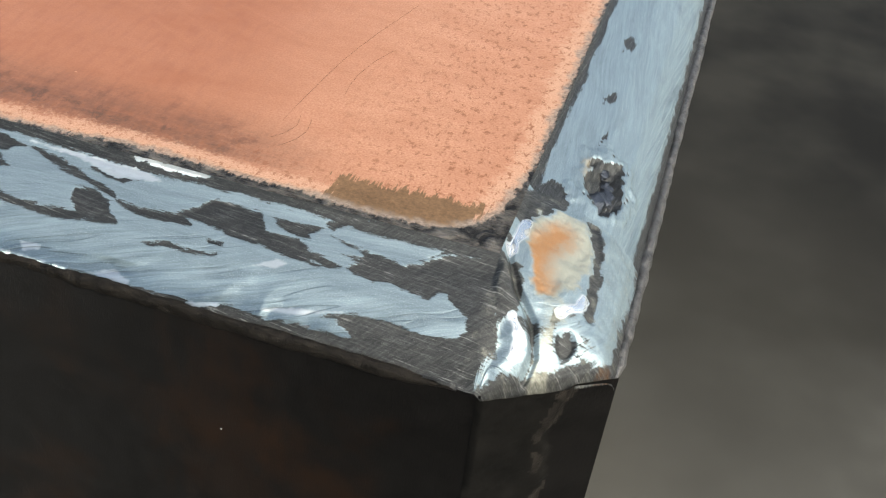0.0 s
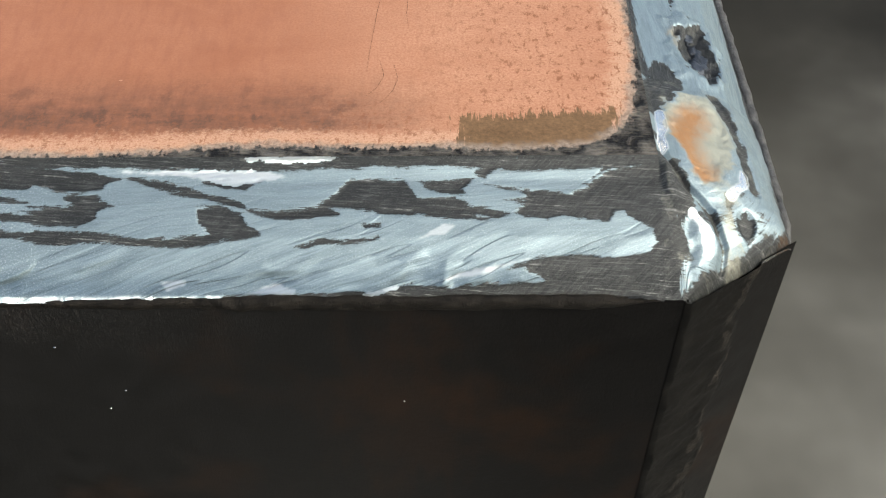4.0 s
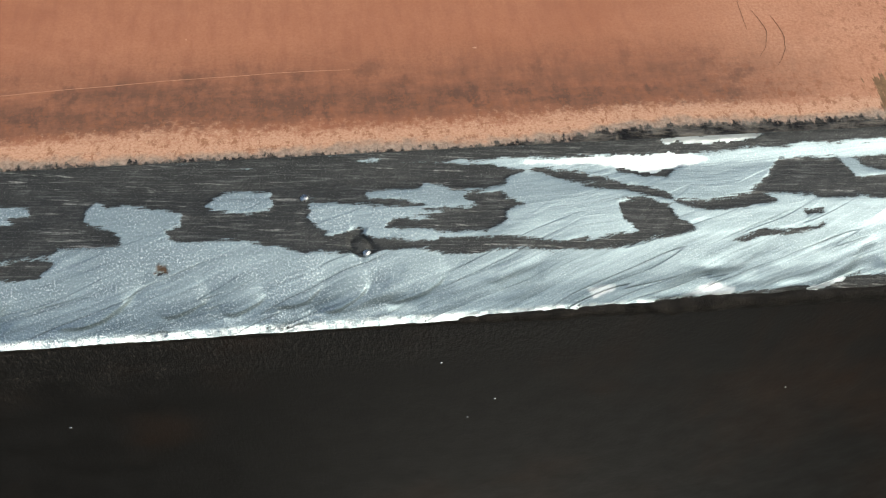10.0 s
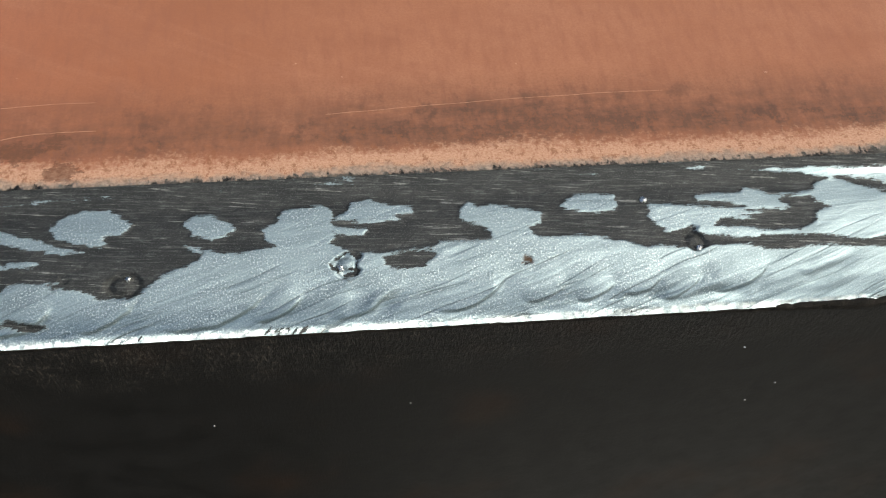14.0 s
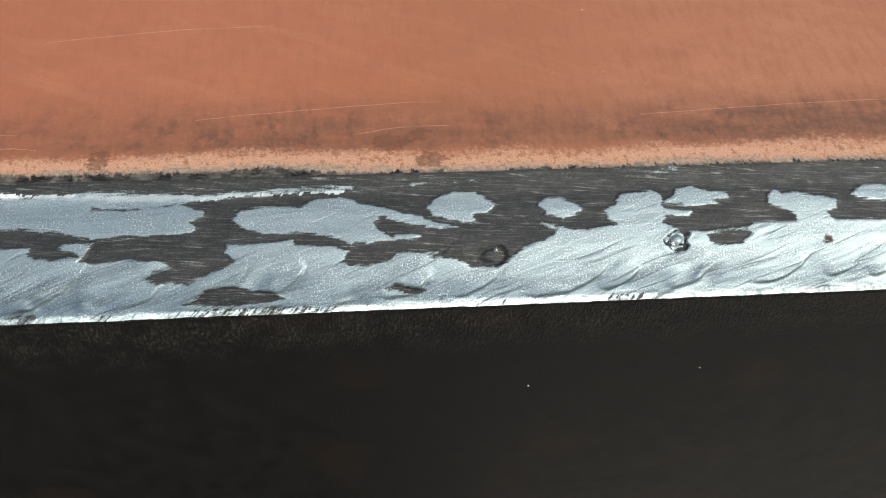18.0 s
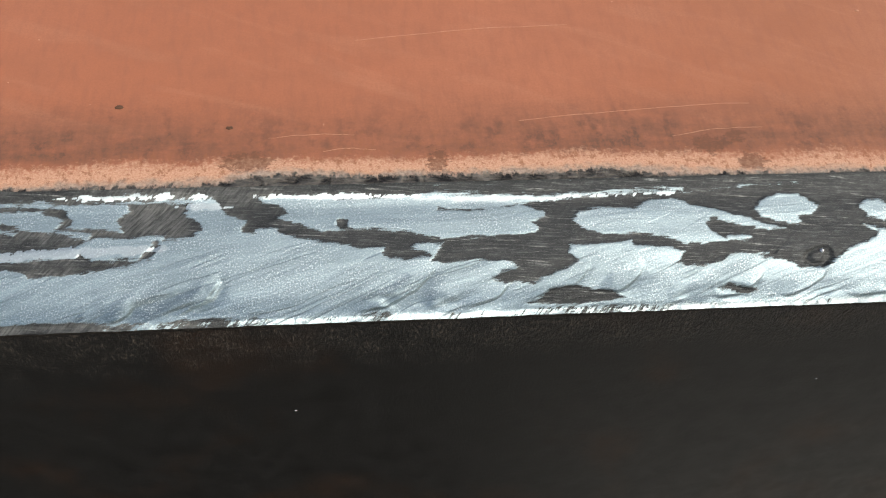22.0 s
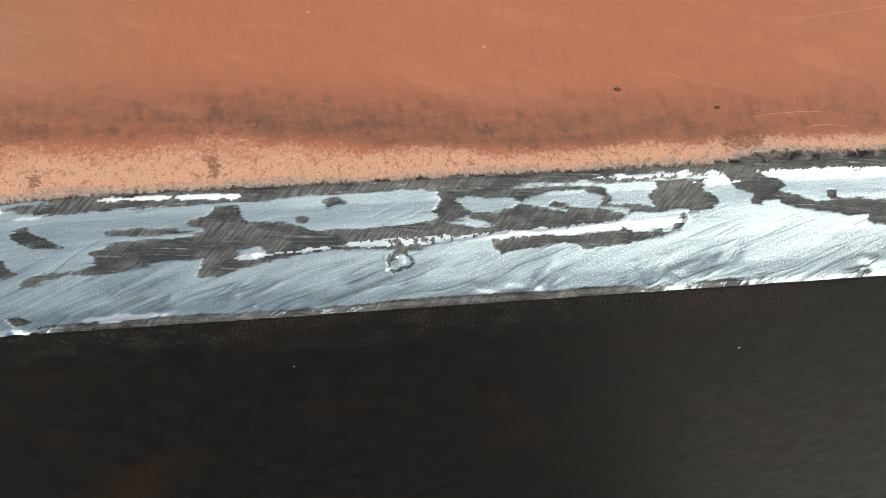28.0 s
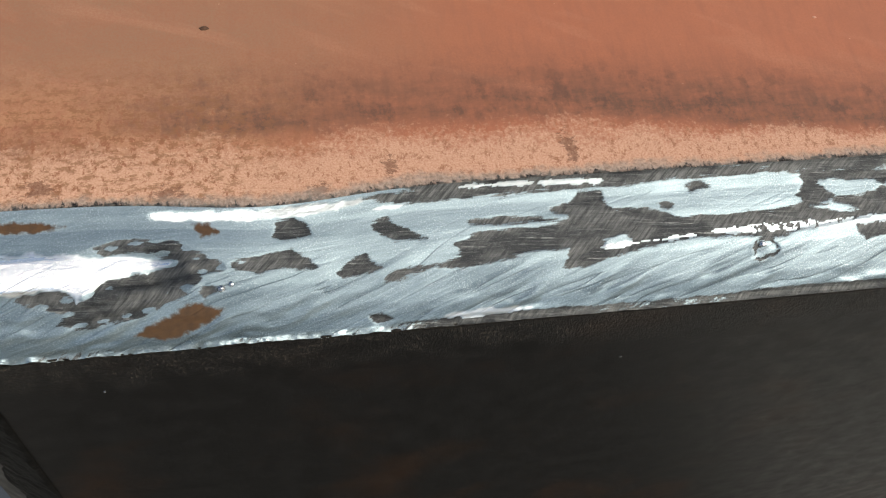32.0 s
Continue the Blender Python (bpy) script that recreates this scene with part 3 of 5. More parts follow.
hollow((-67.6, 9.1), (-63.3, 9.2), (-60.7, 9.5), (-58.1, 9.7), (-55.9, 9.9), (-52.6, 9.8), (-51.6, 9.2), (-52.2, 8.7), (-53.7, 8.4), (-55.5, 8.6), (-57.4, 9.0), (-57.7, 8.6), (-60.9, 8.6), (-61.0, 8.2), (-57.7, 7.7), (-57.1, 7.4), (-59.2, 7.6), (-62.4, 7.9), (-64.6, 8.2), (-65.0, 7.9), (-67.5, 8.0))
hollow((-48.9, 9.4), (-47.3, 9.2), (-45.4, 8.7), (-44.6, 8.3), (-42.4, 7.7), (-41.3, 7.0), (-39.1, 6.8), (-36.8, 7.0), (-35.6, 7.2), (-34.4, 6.4), (-36.4, 6.1), (-38.3, 6.1), (-40.6, 6.4), (-41.7, 6.9), (-44.0, 7.6), (-46.2, 8.2), (-48.1, 8.7))
hollow((-44.7, 9.4), (-40.3, 9.4), (-41.6, 8.5), (-43.2, 8.7), (-45.0, 9.0))
hollow((-36.2, 7.3), (-34.8, 8.2), (-34.5, 8.8), (-33.9, 9.4), (-29.8, 9.4), (-29.5, 8.7), (-28.9, 7.8), (-27.0, 7.8), (-26.3, 7.1), (-26.2, 6.7), (-23.5, 6.1), (-24.1, 5.9), (-26.8, 6.1), (-28.7, 6.5), (-30.7, 6.4), (-32.6, 6.7), (-34.5, 7.0))
hollow((-28.8, 9.2), (-24.7, 9.4), (-25.5, 8.5), (-25.2, 8.1), (-27.0, 8.0), (-28.1, 8.6))
hollow((-22.5, 7.7), (-19.6, 7.8), (-18.0, 7.7), (-17.3, 8.4), (-14.9, 8.9), (-14.6, 7.9), (-14.4, 6.6), (-14.9, 5.8), (-16.2, 5.9), (-18.2, 6.3), (-19.4, 6.0), (-21.0, 6.2), (-21.7, 6.6), (-21.0, 7.1))
hollow((-38.0, 4.0), (-35.8, 4.7), (-34.3, 4.5), (-32.7, 4.6), (-31.4, 4.9), (-31.6, 4.5), (-33.5, 4.1), (-35.4, 4.2), (-36.9, 3.8))
hollow((-32.8, 5.7), (-31.5, 5.8), (-31.1, 5.4), (-32.7, 5.3))
hollow((-21.1, 1.1), (-17.2, 2.0), (-15.2, 2.1), (-13.3, 2.5), (-12.4, 1.8), (-13.1, 0.9), (-10.8, 0.1), (-17.3, 0.0), (-20.4, 0.0))
hollow((-91.1, 10.4), (-86.5, 10.6), (-81.0, 10.7), (-75.5, 10.7), (-70.3, 10.8), (-65.0, 10.6), (-61.3, 10.7), (-55.9, 10.3), (-52.2, 9.9), (-50.9, 9.5), (-51.8, 9.1), (-52.6, 8.5), (-55.3, 8.4), (-57.3, 9.0), (-59.8, 9.1), (-61.0, 8.8), (-61.6, 8.1), (-65.2, 8.4), (-64.6, 7.0), (-64.4, 6.1), (-62.7, 5.5), (-60.7, 5.5), (-57.9, 5.1), (-57.5, 4.6), (-62.4, 4.6), (-64.0, 4.9), (-65.0, 4.8), (-66.0, 5.1), (-67.9, 5.6), (-69.9, 5.9), (-72.8, 6.0), (-73.3, 6.3), (-73.6, 6.9), (-72.5, 7.1), (-72.5, 7.8), (-74.1, 8.2), (-76.0, 8.5), (-77.0, 8.3), (-77.6, 8.8), (-78.0, 8.5), (-78.4, 7.6), (-77.9, 7.4), (-76.8, 7.1), (-76.1, 6.5), (-76.0, 6.1), (-77.4, 5.9), (-79.7, 5.9), (-81.3, 5.5), (-82.8, 5.4), (-83.6, 5.3), (-85.5, 5.4), (-86.6, 5.7), (-87.5, 6.3), (-87.2, 6.8), (-87.3, 7.6), (-87.3, 8.6), (-88.3, 9.2), (-89.6, 9.1), (-90.8, 8.9), (-91.2, 8.4), (-91.1, 7.7), (-92.2, 7.4), (-91.9, 6.6), (-91.1, 6.1), (-92.6, 6.0), (-93.8, 5.9), (-95.6, 6.8), (-95.7, 10.1))
hollow((-84.0, 5.1), (-82.0, 5.5), (-80.7, 5.4), (-79.9, 5.1), (-80.9, 4.3), (-82.1, 4.1), (-83.4, 4.2))
hollow((-56.6, 5.4), (-53.8, 5.1), (-51.7, 4.9), (-49.3, 4.6), (-47.2, 4.8), (-47.6, 4.1), (-51.8, 4.3), (-55.9, 4.2), (-57.9, 4.6))
hollow((-54.3, 8.2), (-53.3, 8.1), (-52.5, 7.6), (-51.2, 7.1), (-52.5, 6.8), (-52.9, 6.0), (-54.5, 5.6), (-56.0, 5.6), (-57.4, 5.9), (-60.0, 6.2), (-59.7, 6.5), (-57.3, 6.4), (-56.8, 6.6), (-58.2, 6.9), (-56.4, 6.9), (-55.5, 7.2), (-54.0, 7.3), (-54.8, 7.9))
hollow((-50.5, 9.6), (-49.0, 9.5), (-47.6, 8.9), (-45.6, 8.3), (-43.6, 7.8), (-45.3, 7.9), (-47.3, 8.3), (-48.9, 8.9))
hollow((-132.7, 9.1), (-130.2, 8.7), (-127.7, 8.9), (-125.3, 9.4), (-124.0, 9.5), (-119.8, 9.8), (-111.7, 9.9), (-106.4, 10.2), (-100.2, 10.6), (-95.8, 10.6), (-88.5, 10.6), (-86.3, 9.8), (-87.5, 9.0), (-88.6, 9.0), (-90.5, 8.8), (-91.2, 8.1), (-92.2, 7.4), (-92.0, 6.8), (-91.9, 6.0), (-93.9, 5.8), (-96.1, 6.1), (-97.4, 6.6), (-96.9, 6.2), (-96.2, 5.7), (-96.6, 5.3), (-99.3, 4.3), (-99.8, 3.8), (-101.1, 3.1), (-103.3, 3.1), (-104.5, 3.8), (-106.7, 4.0), (-106.0, 4.4), (-107.5, 4.4), (-109.2, 4.3), (-109.6, 3.9), (-111.4, 3.5), (-112.6, 3.5), (-113.6, 3.8), (-113.4, 4.2), (-112.8, 4.8), (-115.5, 5.2), (-117.0, 5.3), (-117.2, 5.7), (-120.5, 5.6), (-122.2, 5.5), (-122.4, 5.0), (-121.8, 4.2), (-123.9, 3.2), (-125.5, 2.6), (-127.6, 2.6), (-128.8, 3.0), (-128.3, 3.4), (-126.7, 3.7), (-126.3, 4.1), (-127.9, 4.5), (-129.9, 4.9), (-131.5, 4.7), (-133.5, 4.5), (-132.4, 6.1))
hollow((-123.9, 2.1), (-121.9, 2.3), (-118.6, 1.6), (-117.8, 1.1), (-121.2, 0.7), (-126.1, 0.9), (-124.8, 1.4))
hollow((-109.3, 2.1), (-106.8, 1.3), (-107.6, 1.0), (-110.2, 1.6))
hollow((-154.2, 8.8), (-152.3, 8.3), (-151.5, 7.6), (-151.8, 7.1), (-154.0, 6.9))
hollow((-150.9, 11.1), (-147.0, 11.0), (-146.4, 9.8), (-144.9, 9.4), (-144.4, 8.8), (-145.3, 8.5), (-143.6, 8.0), (-141.9, 7.2), (-140.2, 7.4), (-138.4, 7.4), (-136.3, 7.2), (-134.1, 7.0), (-132.3, 6.3), (-132.4, 6.0), (-134.5, 5.9), (-135.0, 5.7), (-133.7, 5.3), (-133.2, 4.9), (-135.4, 4.8), (-136.7, 4.9), (-137.6, 5.4), (-137.1, 5.7), (-139.3, 5.9), (-141.0, 6.3), (-143.1, 6.6), (-144.8, 7.0), (-145.5, 7.5), (-147.0, 7.6), (-147.0, 7.2), (-148.0, 7.2), (-148.2, 7.7), (-147.8, 8.2), (-149.2, 8.9))
hollow((-140.7, 8.2), (-140.3, 8.4), (-139.8, 8.1), (-139.9, 7.5), (-140.5, 7.4))
hollow((-132.6, 6.2), (-131.9, 6.8), (-129.2, 6.8), (-127.5, 6.6), (-127.6, 4.4), (-129.3, 4.5), (-130.6, 4.4), (-132.4, 4.3), (-133.1, 4.6), (-133.2, 5.1), (-131.7, 5.4), (-131.3, 5.8))
hollow((-156.7, 10.0), (-151.7, 9.9), (-152.5, 9.1), (-151.3, 8.3), (-151.0, 7.5), (-153.6, 7.1), (-155.0, 7.2), (-156.3, 7.1), (-159.0, 7.3), (-159.6, 7.6), (-157.2, 7.7), (-157.6, 8.7), (-156.7, 9.3))
hollow((-176.3, 10.2), (-173.7, 10.3), (-168.6, 9.9), (-166.0, 10.0), (-161.6, 9.7), (-160.8, 8.6), (-161.3, 8.1), (-157.2, 7.7), (-159.0, 7.2), (-159.6, 7.0), (-160.7, 6.5), (-164.2, 6.2), (-167.7, 6.0), (-170.7, 6.2), (-172.1, 6.6), (-173.6, 6.1), (-175.9, 6.2), (-176.6, 6.6), (-175.8, 7.3), (-176.9, 8.3), (-176.0, 9.2))
hollow((-172.1, 5.6), (-169.8, 5.8), (-163.8, 5.6), (-160.5, 5.7), (-160.3, 6.3), (-159.2, 5.5), (-157.2, 5.5), (-155.9, 5.5), (-154.5, 7.0), (-154.2, 6.4), (-155.0, 5.4), (-157.3, 4.8), (-159.5, 4.5), (-162.1, 4.3), (-163.9, 4.1), (-164.3, 4.7), (-165.5, 4.9), (-168.1, 4.6), (-171.1, 4.2), (-171.8, 4.9))
hollow((-196.6, 8.4), (-195.0, 9.7), (-193.1, 9.7), (-193.0, 9.0), (-192.2, 8.2), (-189.5, 8.1), (-187.1, 7.2), (-183.4, 7.1), (-181.5, 7.3), (-178.2, 7.3), (-176.2, 7.6), (-175.2, 8.7), (-174.2, 8.9), (-173.8, 7.6), (-170.4, 6.9), (-170.5, 5.9), (-172.0, 5.9), (-174.4, 5.6), (-176.3, 5.5), (-178.3, 4.9), (-182.5, 5.3), (-184.9, 5.4), (-189.1, 5.2), (-190.9, 4.8), (-193.2, 4.4), (-194.6, 3.8), (-196.7, 3.7), (-196.4, 4.6), (-195.5, 5.2), (-195.9, 5.7), (-197.3, 6.4), (-195.9, 6.7), (-195.4, 7.4))
hollow((-186.4, 9.7), (-185.2, 9.9), (-184.0, 9.6), (-184.7, 9.3), (-185.7, 9.1))
hollow((-188.7, 8.4), (-188.0, 8.6), (-187.3, 8.2), (-187.8, 7.9), (-188.4, 8.0))
hollow((-201.7, 7.2), (-197.2, 6.8), (-195.9, 6.5), (-199.5, 6.2), (-202.2, 6.4))
hollow((-205.3, 5.3), (-202.2, 5.6), (-200.8, 5.3), (-199.9, 5.0), (-202.2, 4.7), (-205.3, 4.6))
hollow((-204.0, 8.1), (-201.3, 8.2), (-198.1, 7.9), (-196.8, 7.6), (-201.3, 7.6), (-203.9, 7.7))
hollow((-212.3, 10.6), (-210.3, 10.9), (-205.8, 10.9), (-202.2, 11.1), (-202.2, 10.5), (-206.4, 9.7), (-209.5, 10.0))
hollow((-218.4, 9.9), (-217.1, 10.1), (-216.1, 9.4), (-215.8, 8.4), (-218.0, 8.1), (-218.7, 8.5))
hollow((-211.4, 8.6), (-210.2, 9.1), (-209.6, 8.5), (-208.3, 7.6), (-207.2, 7.0), (-209.6, 7.0), (-210.7, 7.7))
hollow((-222.2, 6.6), (-220.4, 6.9), (-217.4, 7.4), (-216.2, 6.5), (-215.6, 5.7), (-218.4, 5.9), (-220.1, 5.5), (-221.5, 5.9))
hollow((-214.2, 5.2), (-212.8, 6.1), (-212.0, 6.5), (-211.5, 5.7), (-210.8, 5.1), (-212.8, 4.7), (-213.9, 4.6))
hollow((-210.9, 3.8), (-210.5, 4.6), (-208.9, 4.9), (-205.3, 5.2), (-204.6, 5.7), (-205.2, 6.4), (-203.4, 7.1), (-199.7, 7.2), (-197.0, 7.4), (-196.0, 7.8), (-197.6, 8.5), (-196.4, 9.0), (-194.7, 8.9), (-195.1, 9.8), (-193.5, 9.4), (-193.1, 8.3), (-191.3, 7.9), (-191.5, 5.3), (-194.4, 4.5), (-196.8, 3.9), (-196.2, 5.3), (-199.0, 5.3), (-202.7, 4.8), (-205.4, 4.4), (-206.7, 4.7), (-208.9, 4.2))
hollow((-212.0, 1.4), (-210.9, 1.6), (-210.1, 0.9), (-211.4, 0.5))
hollow((-231.6, 7.7), (-230.0, 8.4), (-227.7, 8.4), (-225.3, 8.2), (-223.9, 7.4), (-222.4, 6.7), (-222.2, 6.0), (-223.8, 5.6), (-225.1, 4.4), (-227.2, 3.4), (-228.4, 2.9), (-232.4, 2.3), (-234.3, 2.7), (-233.4, 3.5), (-236.8, 4.6), (-236.7, 5.2), (-234.1, 5.2), (-232.2, 4.4), (-231.2, 5.4), (-230.2, 5.7), (-226.2, 6.4), (-225.6, 6.8), (-227.3, 7.3), (-228.9, 7.5), (-230.5, 7.3))
hollow((-223.7, 5.0), (-222.9, 4.7), (-223.2, 4.1), (-223.9, 4.0), (-224.3, 4.6))
hollow((-222.6, 0.7), (-221.6, 0.9), (-220.6, 0.4), (-221.8, 0.2))
# ground islands inside the hollows
island((-24.4, 9.0), (-23.3, 9.9), (-22.3, 10.3), (-20.2, 10.5), (-17.7, 10.3), (-15.2, 10.1), (-16.3, 9.1), (-17.5, 8.3), (-19.4, 8.4), (-21.7, 8.6))
island((-87.1, 7.9), (-86.2, 8.5), (-85.8, 9.1), (-84.6, 9.3), (-81.7, 8.6), (-81.6, 8.3), (-83.0, 8.1), (-82.5, 7.7), (-83.9, 7.6), (-85.2, 7.7))
island((-87.4, 7.4), (-85.0, 7.1), (-85.2, 6.8), (-87.3, 7.0))
island((-70.9, 8.3), (-70.0, 8.9), (-68.8, 9.1), (-67.1, 8.9), (-67.0, 7.9), (-68.5, 7.6), (-70.1, 7.8))
island((-133.9, 8.9), (-130.2, 8.7), (-128.5, 8.9), (-126.1, 9.2), (-124.0, 8.4), (-124.0, 8.0), (-125.4, 7.6), (-124.7, 7.0), (-125.1, 6.6), (-127.6, 6.6), (-130.0, 6.5), (-132.4, 6.3), (-134.5, 6.9))
island((-121.9, 7.7), (-121.2, 8.4), (-119.4, 8.7), (-116.8, 8.4), (-115.5, 9.0), (-113.4, 9.3), (-111.3, 8.5), (-108.7, 7.9), (-106.5, 7.1), (-104.1, 6.4), (-105.7, 6.3), (-108.3, 6.9), (-110.2, 7.5), (-110.8, 7.0), (-110.4, 6.3), (-109.2, 5.5), (-110.5, 5.4), (-113.0, 5.5), (-114.3, 6.0), (-116.4, 6.4), (-117.6, 6.3), (-119.7, 6.4), (-121.2, 7.0))
island((-106.5, 8.2), (-105.6, 9.0), (-104.3, 9.4), (-102.5, 9.3), (-101.0, 8.3), (-101.7, 7.6), (-103.0, 7.5), (-102.6, 6.9), (-103.1, 6.7), (-104.8, 7.1), (-105.9, 7.5))
island((-97.5, 8.1), (-96.6, 8.7), (-95.0, 8.5), (-94.0, 7.6), (-94.2, 7.3), (-95.6, 6.9), (-96.9, 7.3))
island((-109.2, 5.9), (-107.9, 6.0), (-107.2, 5.7), (-108.3, 5.5), (-109.2, 5.6))
island((-168.6, 9.0), (-166.0, 9.6), (-163.4, 9.5), (-162.1, 9.1), (-161.4, 8.6), (-162.3, 8.0), (-161.4, 7.9), (-159.4, 7.6), (-159.6, 7.2), (-161.6, 7.6), (-163.8, 8.0), (-166.0, 8.6), (-166.8, 8.3), (-164.9, 7.8), (-165.1, 7.5), (-166.6, 8.0), (-169.0, 8.6))
island((-174.8, 9.3), (-173.8, 9.4), (-169.9, 9.1), (-169.0, 8.7), (-169.9, 8.2), (-171.1, 7.9), (-173.3, 8.0), (-174.1, 8.5))
island((-175.1, 7.5), (-173.9, 7.7), (-172.4, 7.1), (-171.6, 6.7), (-173.6, 7.0))
island((-193.3, 5.8), (-191.8, 6.1), (-191.1, 5.7), (-192.0, 5.4), (-193.2, 5.4))
island((-175.7, 7.3), (-173.8, 7.4), (-171.9, 6.7), (-172.9, 6.6), (-174.3, 7.0))
# rust left in the hollows
rust((-74.2, 4.1), (-73.9, 4.6), (-73.4, 4.5), (-73.4, 4.0))
rust((-224.4, 9.7), (-223.2, 10.0), (-222.4, 9.0), (-223.7, 8.5))
rust((-229.0, 1.5), (-228.1, 2.2), (-225.6, 3.3), (-224.8, 3.9), (-222.5, 3.1), (-223.3, 2.3), (-225.8, 1.1), (-227.1, 0.8))
rust((-238.4, 10.3), (-235.3, 10.3), (-233.1, 9.7), (-235.4, 9.3), (-238.5, 9.5))

# the toe next to the lid and the undercut above the lip stay rough nearly all along
toe = -3 * smooth(XX, -206, -214) + SS - (SLEN - 0.75 - 0.9 * (fbm(XX / 7, SS * 0, 3) + 0.25))
FIELD = np.maximum(FIELD, np.minimum(toe * 0.8, 0.3 + 0.5 * fbm(XX / 5, SS / 2, 4)))
FIELD += 0.34 * fbm(XX / 1.5, SS / 0.32, 5) + 0.16 * fbm(XX / 0.5, SS / 0.2, 8)

FIELD = np.maximum(FIELD, smooth(XX, -44, -33) * 0.9 + 0.6 * smooth(XX, -34, -20) - 0.9 * SS - 0.25 + 0.9 * fbm(XX / 2.5, SS, 9) - 2 * smooth(XX, -30, -50))
FIELD = np.maximum(FIELD, np.minimum(0.25, 0.75 - SS) - 0.22 + 0.8 * fbm(XX / 6, SS * 0, 10))
# pores: along, across, radius, depth
PORES = [(-61.6, 5.2, 1.0, 0.55), (-86.4, 4.7, 1.05, 0.6), (-101.7, 3.9, 1.2, 0.6), (-180.0, 4.2, 1.2, 0.22),
         (-73.8, 4.25, 0.45, 0.10), (-140.3, 7.9, 0.45, 0.08), (-105.5, 4.6, 0.35, 0.2)]
yy, zz, _ = along_profile(FRONT, ss)
ty, tz = np.gradient(yy), np.gradient(zz)
tl = np.hypot(ty, tz)
ny, nz = -tz / tl, ty / tl
H = 0.09 * fbm(XX / 9, SS / 4, 11) + 0.03 * fbm(XX / 2.2, SS / 1.4, 14) - 0.10 * smooth(FIELD, -0.1, 0.3)
sweep = XX - 2.1 * SS + 9 * fbm(XX / 7, SS / 6, 17) + 2.5 * fbm(XX / 2.5, SS / 2, 18)
ripple = (sweep / 4.4) % 1.0
H += 0.20 * (np.sin(ripple * np.pi) ** 2 * ripple - 0.3) * smooth(SS, 4.4, 2.0) * smooth(SS, 0.7, 1.2) * (2.4 * smooth(vnoise(XX / 4, SS / 3, 20), 0.35, 0.9)) * smooth(FIELD, 0.2, -0.2)
H += 0.05 * smooth(FIELD, 0, 0.3) * fbm(XX / 0.9, SS / 0.25, 23)
H += 1.0 * smooth(XX, -212, -226) * np.sin(np.clip(SS / SLEN, 0, 1) * np.pi)
H -= 0.16 * (XX + 233) * smooth(np.abs(XX + 232.5), 8, 5) * smooth(np.abs(SS - 6.2), 1.7, 0.9)
# crescents where one pass of the grinder bit into the last: low end, high end
for x0, s0, x1, s1 in [(-124.6, 1.2, -121.5, 2.8), (-119.0, 1.5, -116.8, 2.9), (-109.6, 0.9, -107.0, 2.0), (-97.6, 0.6, -93.0, 2.1), (-92.1, 1.0, -90.0, 2.1), (-86.4, 0.9, -84.0, 2.1),
                       (-151.6, 1.6, -150.0, 2.6), (-138.1, 0.9, -134.1, 2.9), (-157.8, 0.7, -156.6, 1.4), (-152.7, 1.1, -150.3, 2.8), (-79.2, 1.0, -76.0, 2.4), (-73.4, 1.4, -71.6, 2.0),
                       (-69.7, 1.3, -68.1, 1.9), (-66.4, 1.5, -64.6, 2.2), (-63.6, 1.1, -61.6, 2.2), (-59.4, 1.4, -57.0, 2.4), (-104.0, 0.9, -101.4, 2.2), (-129.8, 1.0, -127.6, 2.2)]:
    w = slice(int((x0 - 6 - X_END) / STEP), int((x1 + 6 - X_END) / STEP))
    dx, ds, length = x1 - x0, s1 - s0, math.hypot(x1 - x0, s1 - s0)
    u = ((XX[w] - x0) * dx + (SS[w] - s0) * ds) / length ** 2
    v = ((SS[w] - s0) * dx - (XX[w] - x0) * ds) / length + 0.9 * u * (1 - u) * 0.35 * length + 0.25 * fbm(XX[w] / 0.9, SS[w] / 0.5, 21)
    env = np.sin(np.clip((u + 0.35) / 1.75, 0, 1) * np.pi)
    H[w] += 0.25 * env * (smooth(v, -0.16, 0.10) * np.exp(-np.maximum(v, 0) / 0.9) - 0.7 * smooth(v, 0.1, -0.2) * np.exp(np.minimum(v, 0) / 0.8)) * smooth(FIELD[w], 0.1, -0.2)
for px, ps, pr, pd in PORES:
    d = np.hypot(XX - px, (SS - ps) * 1.15) / (pr * (1 + 1.2 * fbm(XX / 0.9, SS / 0.8, 26)))
    H -= 0.4 * pd * smooth(d, 1.1, 0.75) * (1 + 0.5 * fbm(XX / 0.5, SS / 0.4, 27)) - 0.05 * np.exp(-((d - 1.15) / 0.15) ** 2) * vnoise(XX / 0.8, SS / 0.8, 28)
    H += 0.35 * pd * smooth(d, 0.7, 0.2) * smooth(pr, 0.5, 1.0)
    LABEL[(d < 1.25)] = -1 - PORES.index((px, ps, pr, pd))
    burnt = 0.3 - 0.9 * smooth(fbm(XX / 0.6, SS / 0.45, 29) + (0.35 if px in (-86.4, -180.0) else -0.1) * smooth(d, 0.9, 0.55), 0.05, 0.2)
    FIELD = np.maximum(FIELD, np.minimum(burnt, (1.0 - d) * 1.2 * pr))
# old weld ripples left in the hollow at the left end
rows = np.cos((SS - 0.16 * XX) * 2 * np.pi / 0.95) + 0.6 * np.cos((XX + 0.5 * SS) * 2 * np.pi / 1.7)
FIELD -= 0.55 * smooth(rows, 0.3, 1.2) * smooth(XX, -219, -223)
H -= 0.05 * rows * smooth(XX, -219, -223) * smooth(FIELD, -0.2, 0.3)
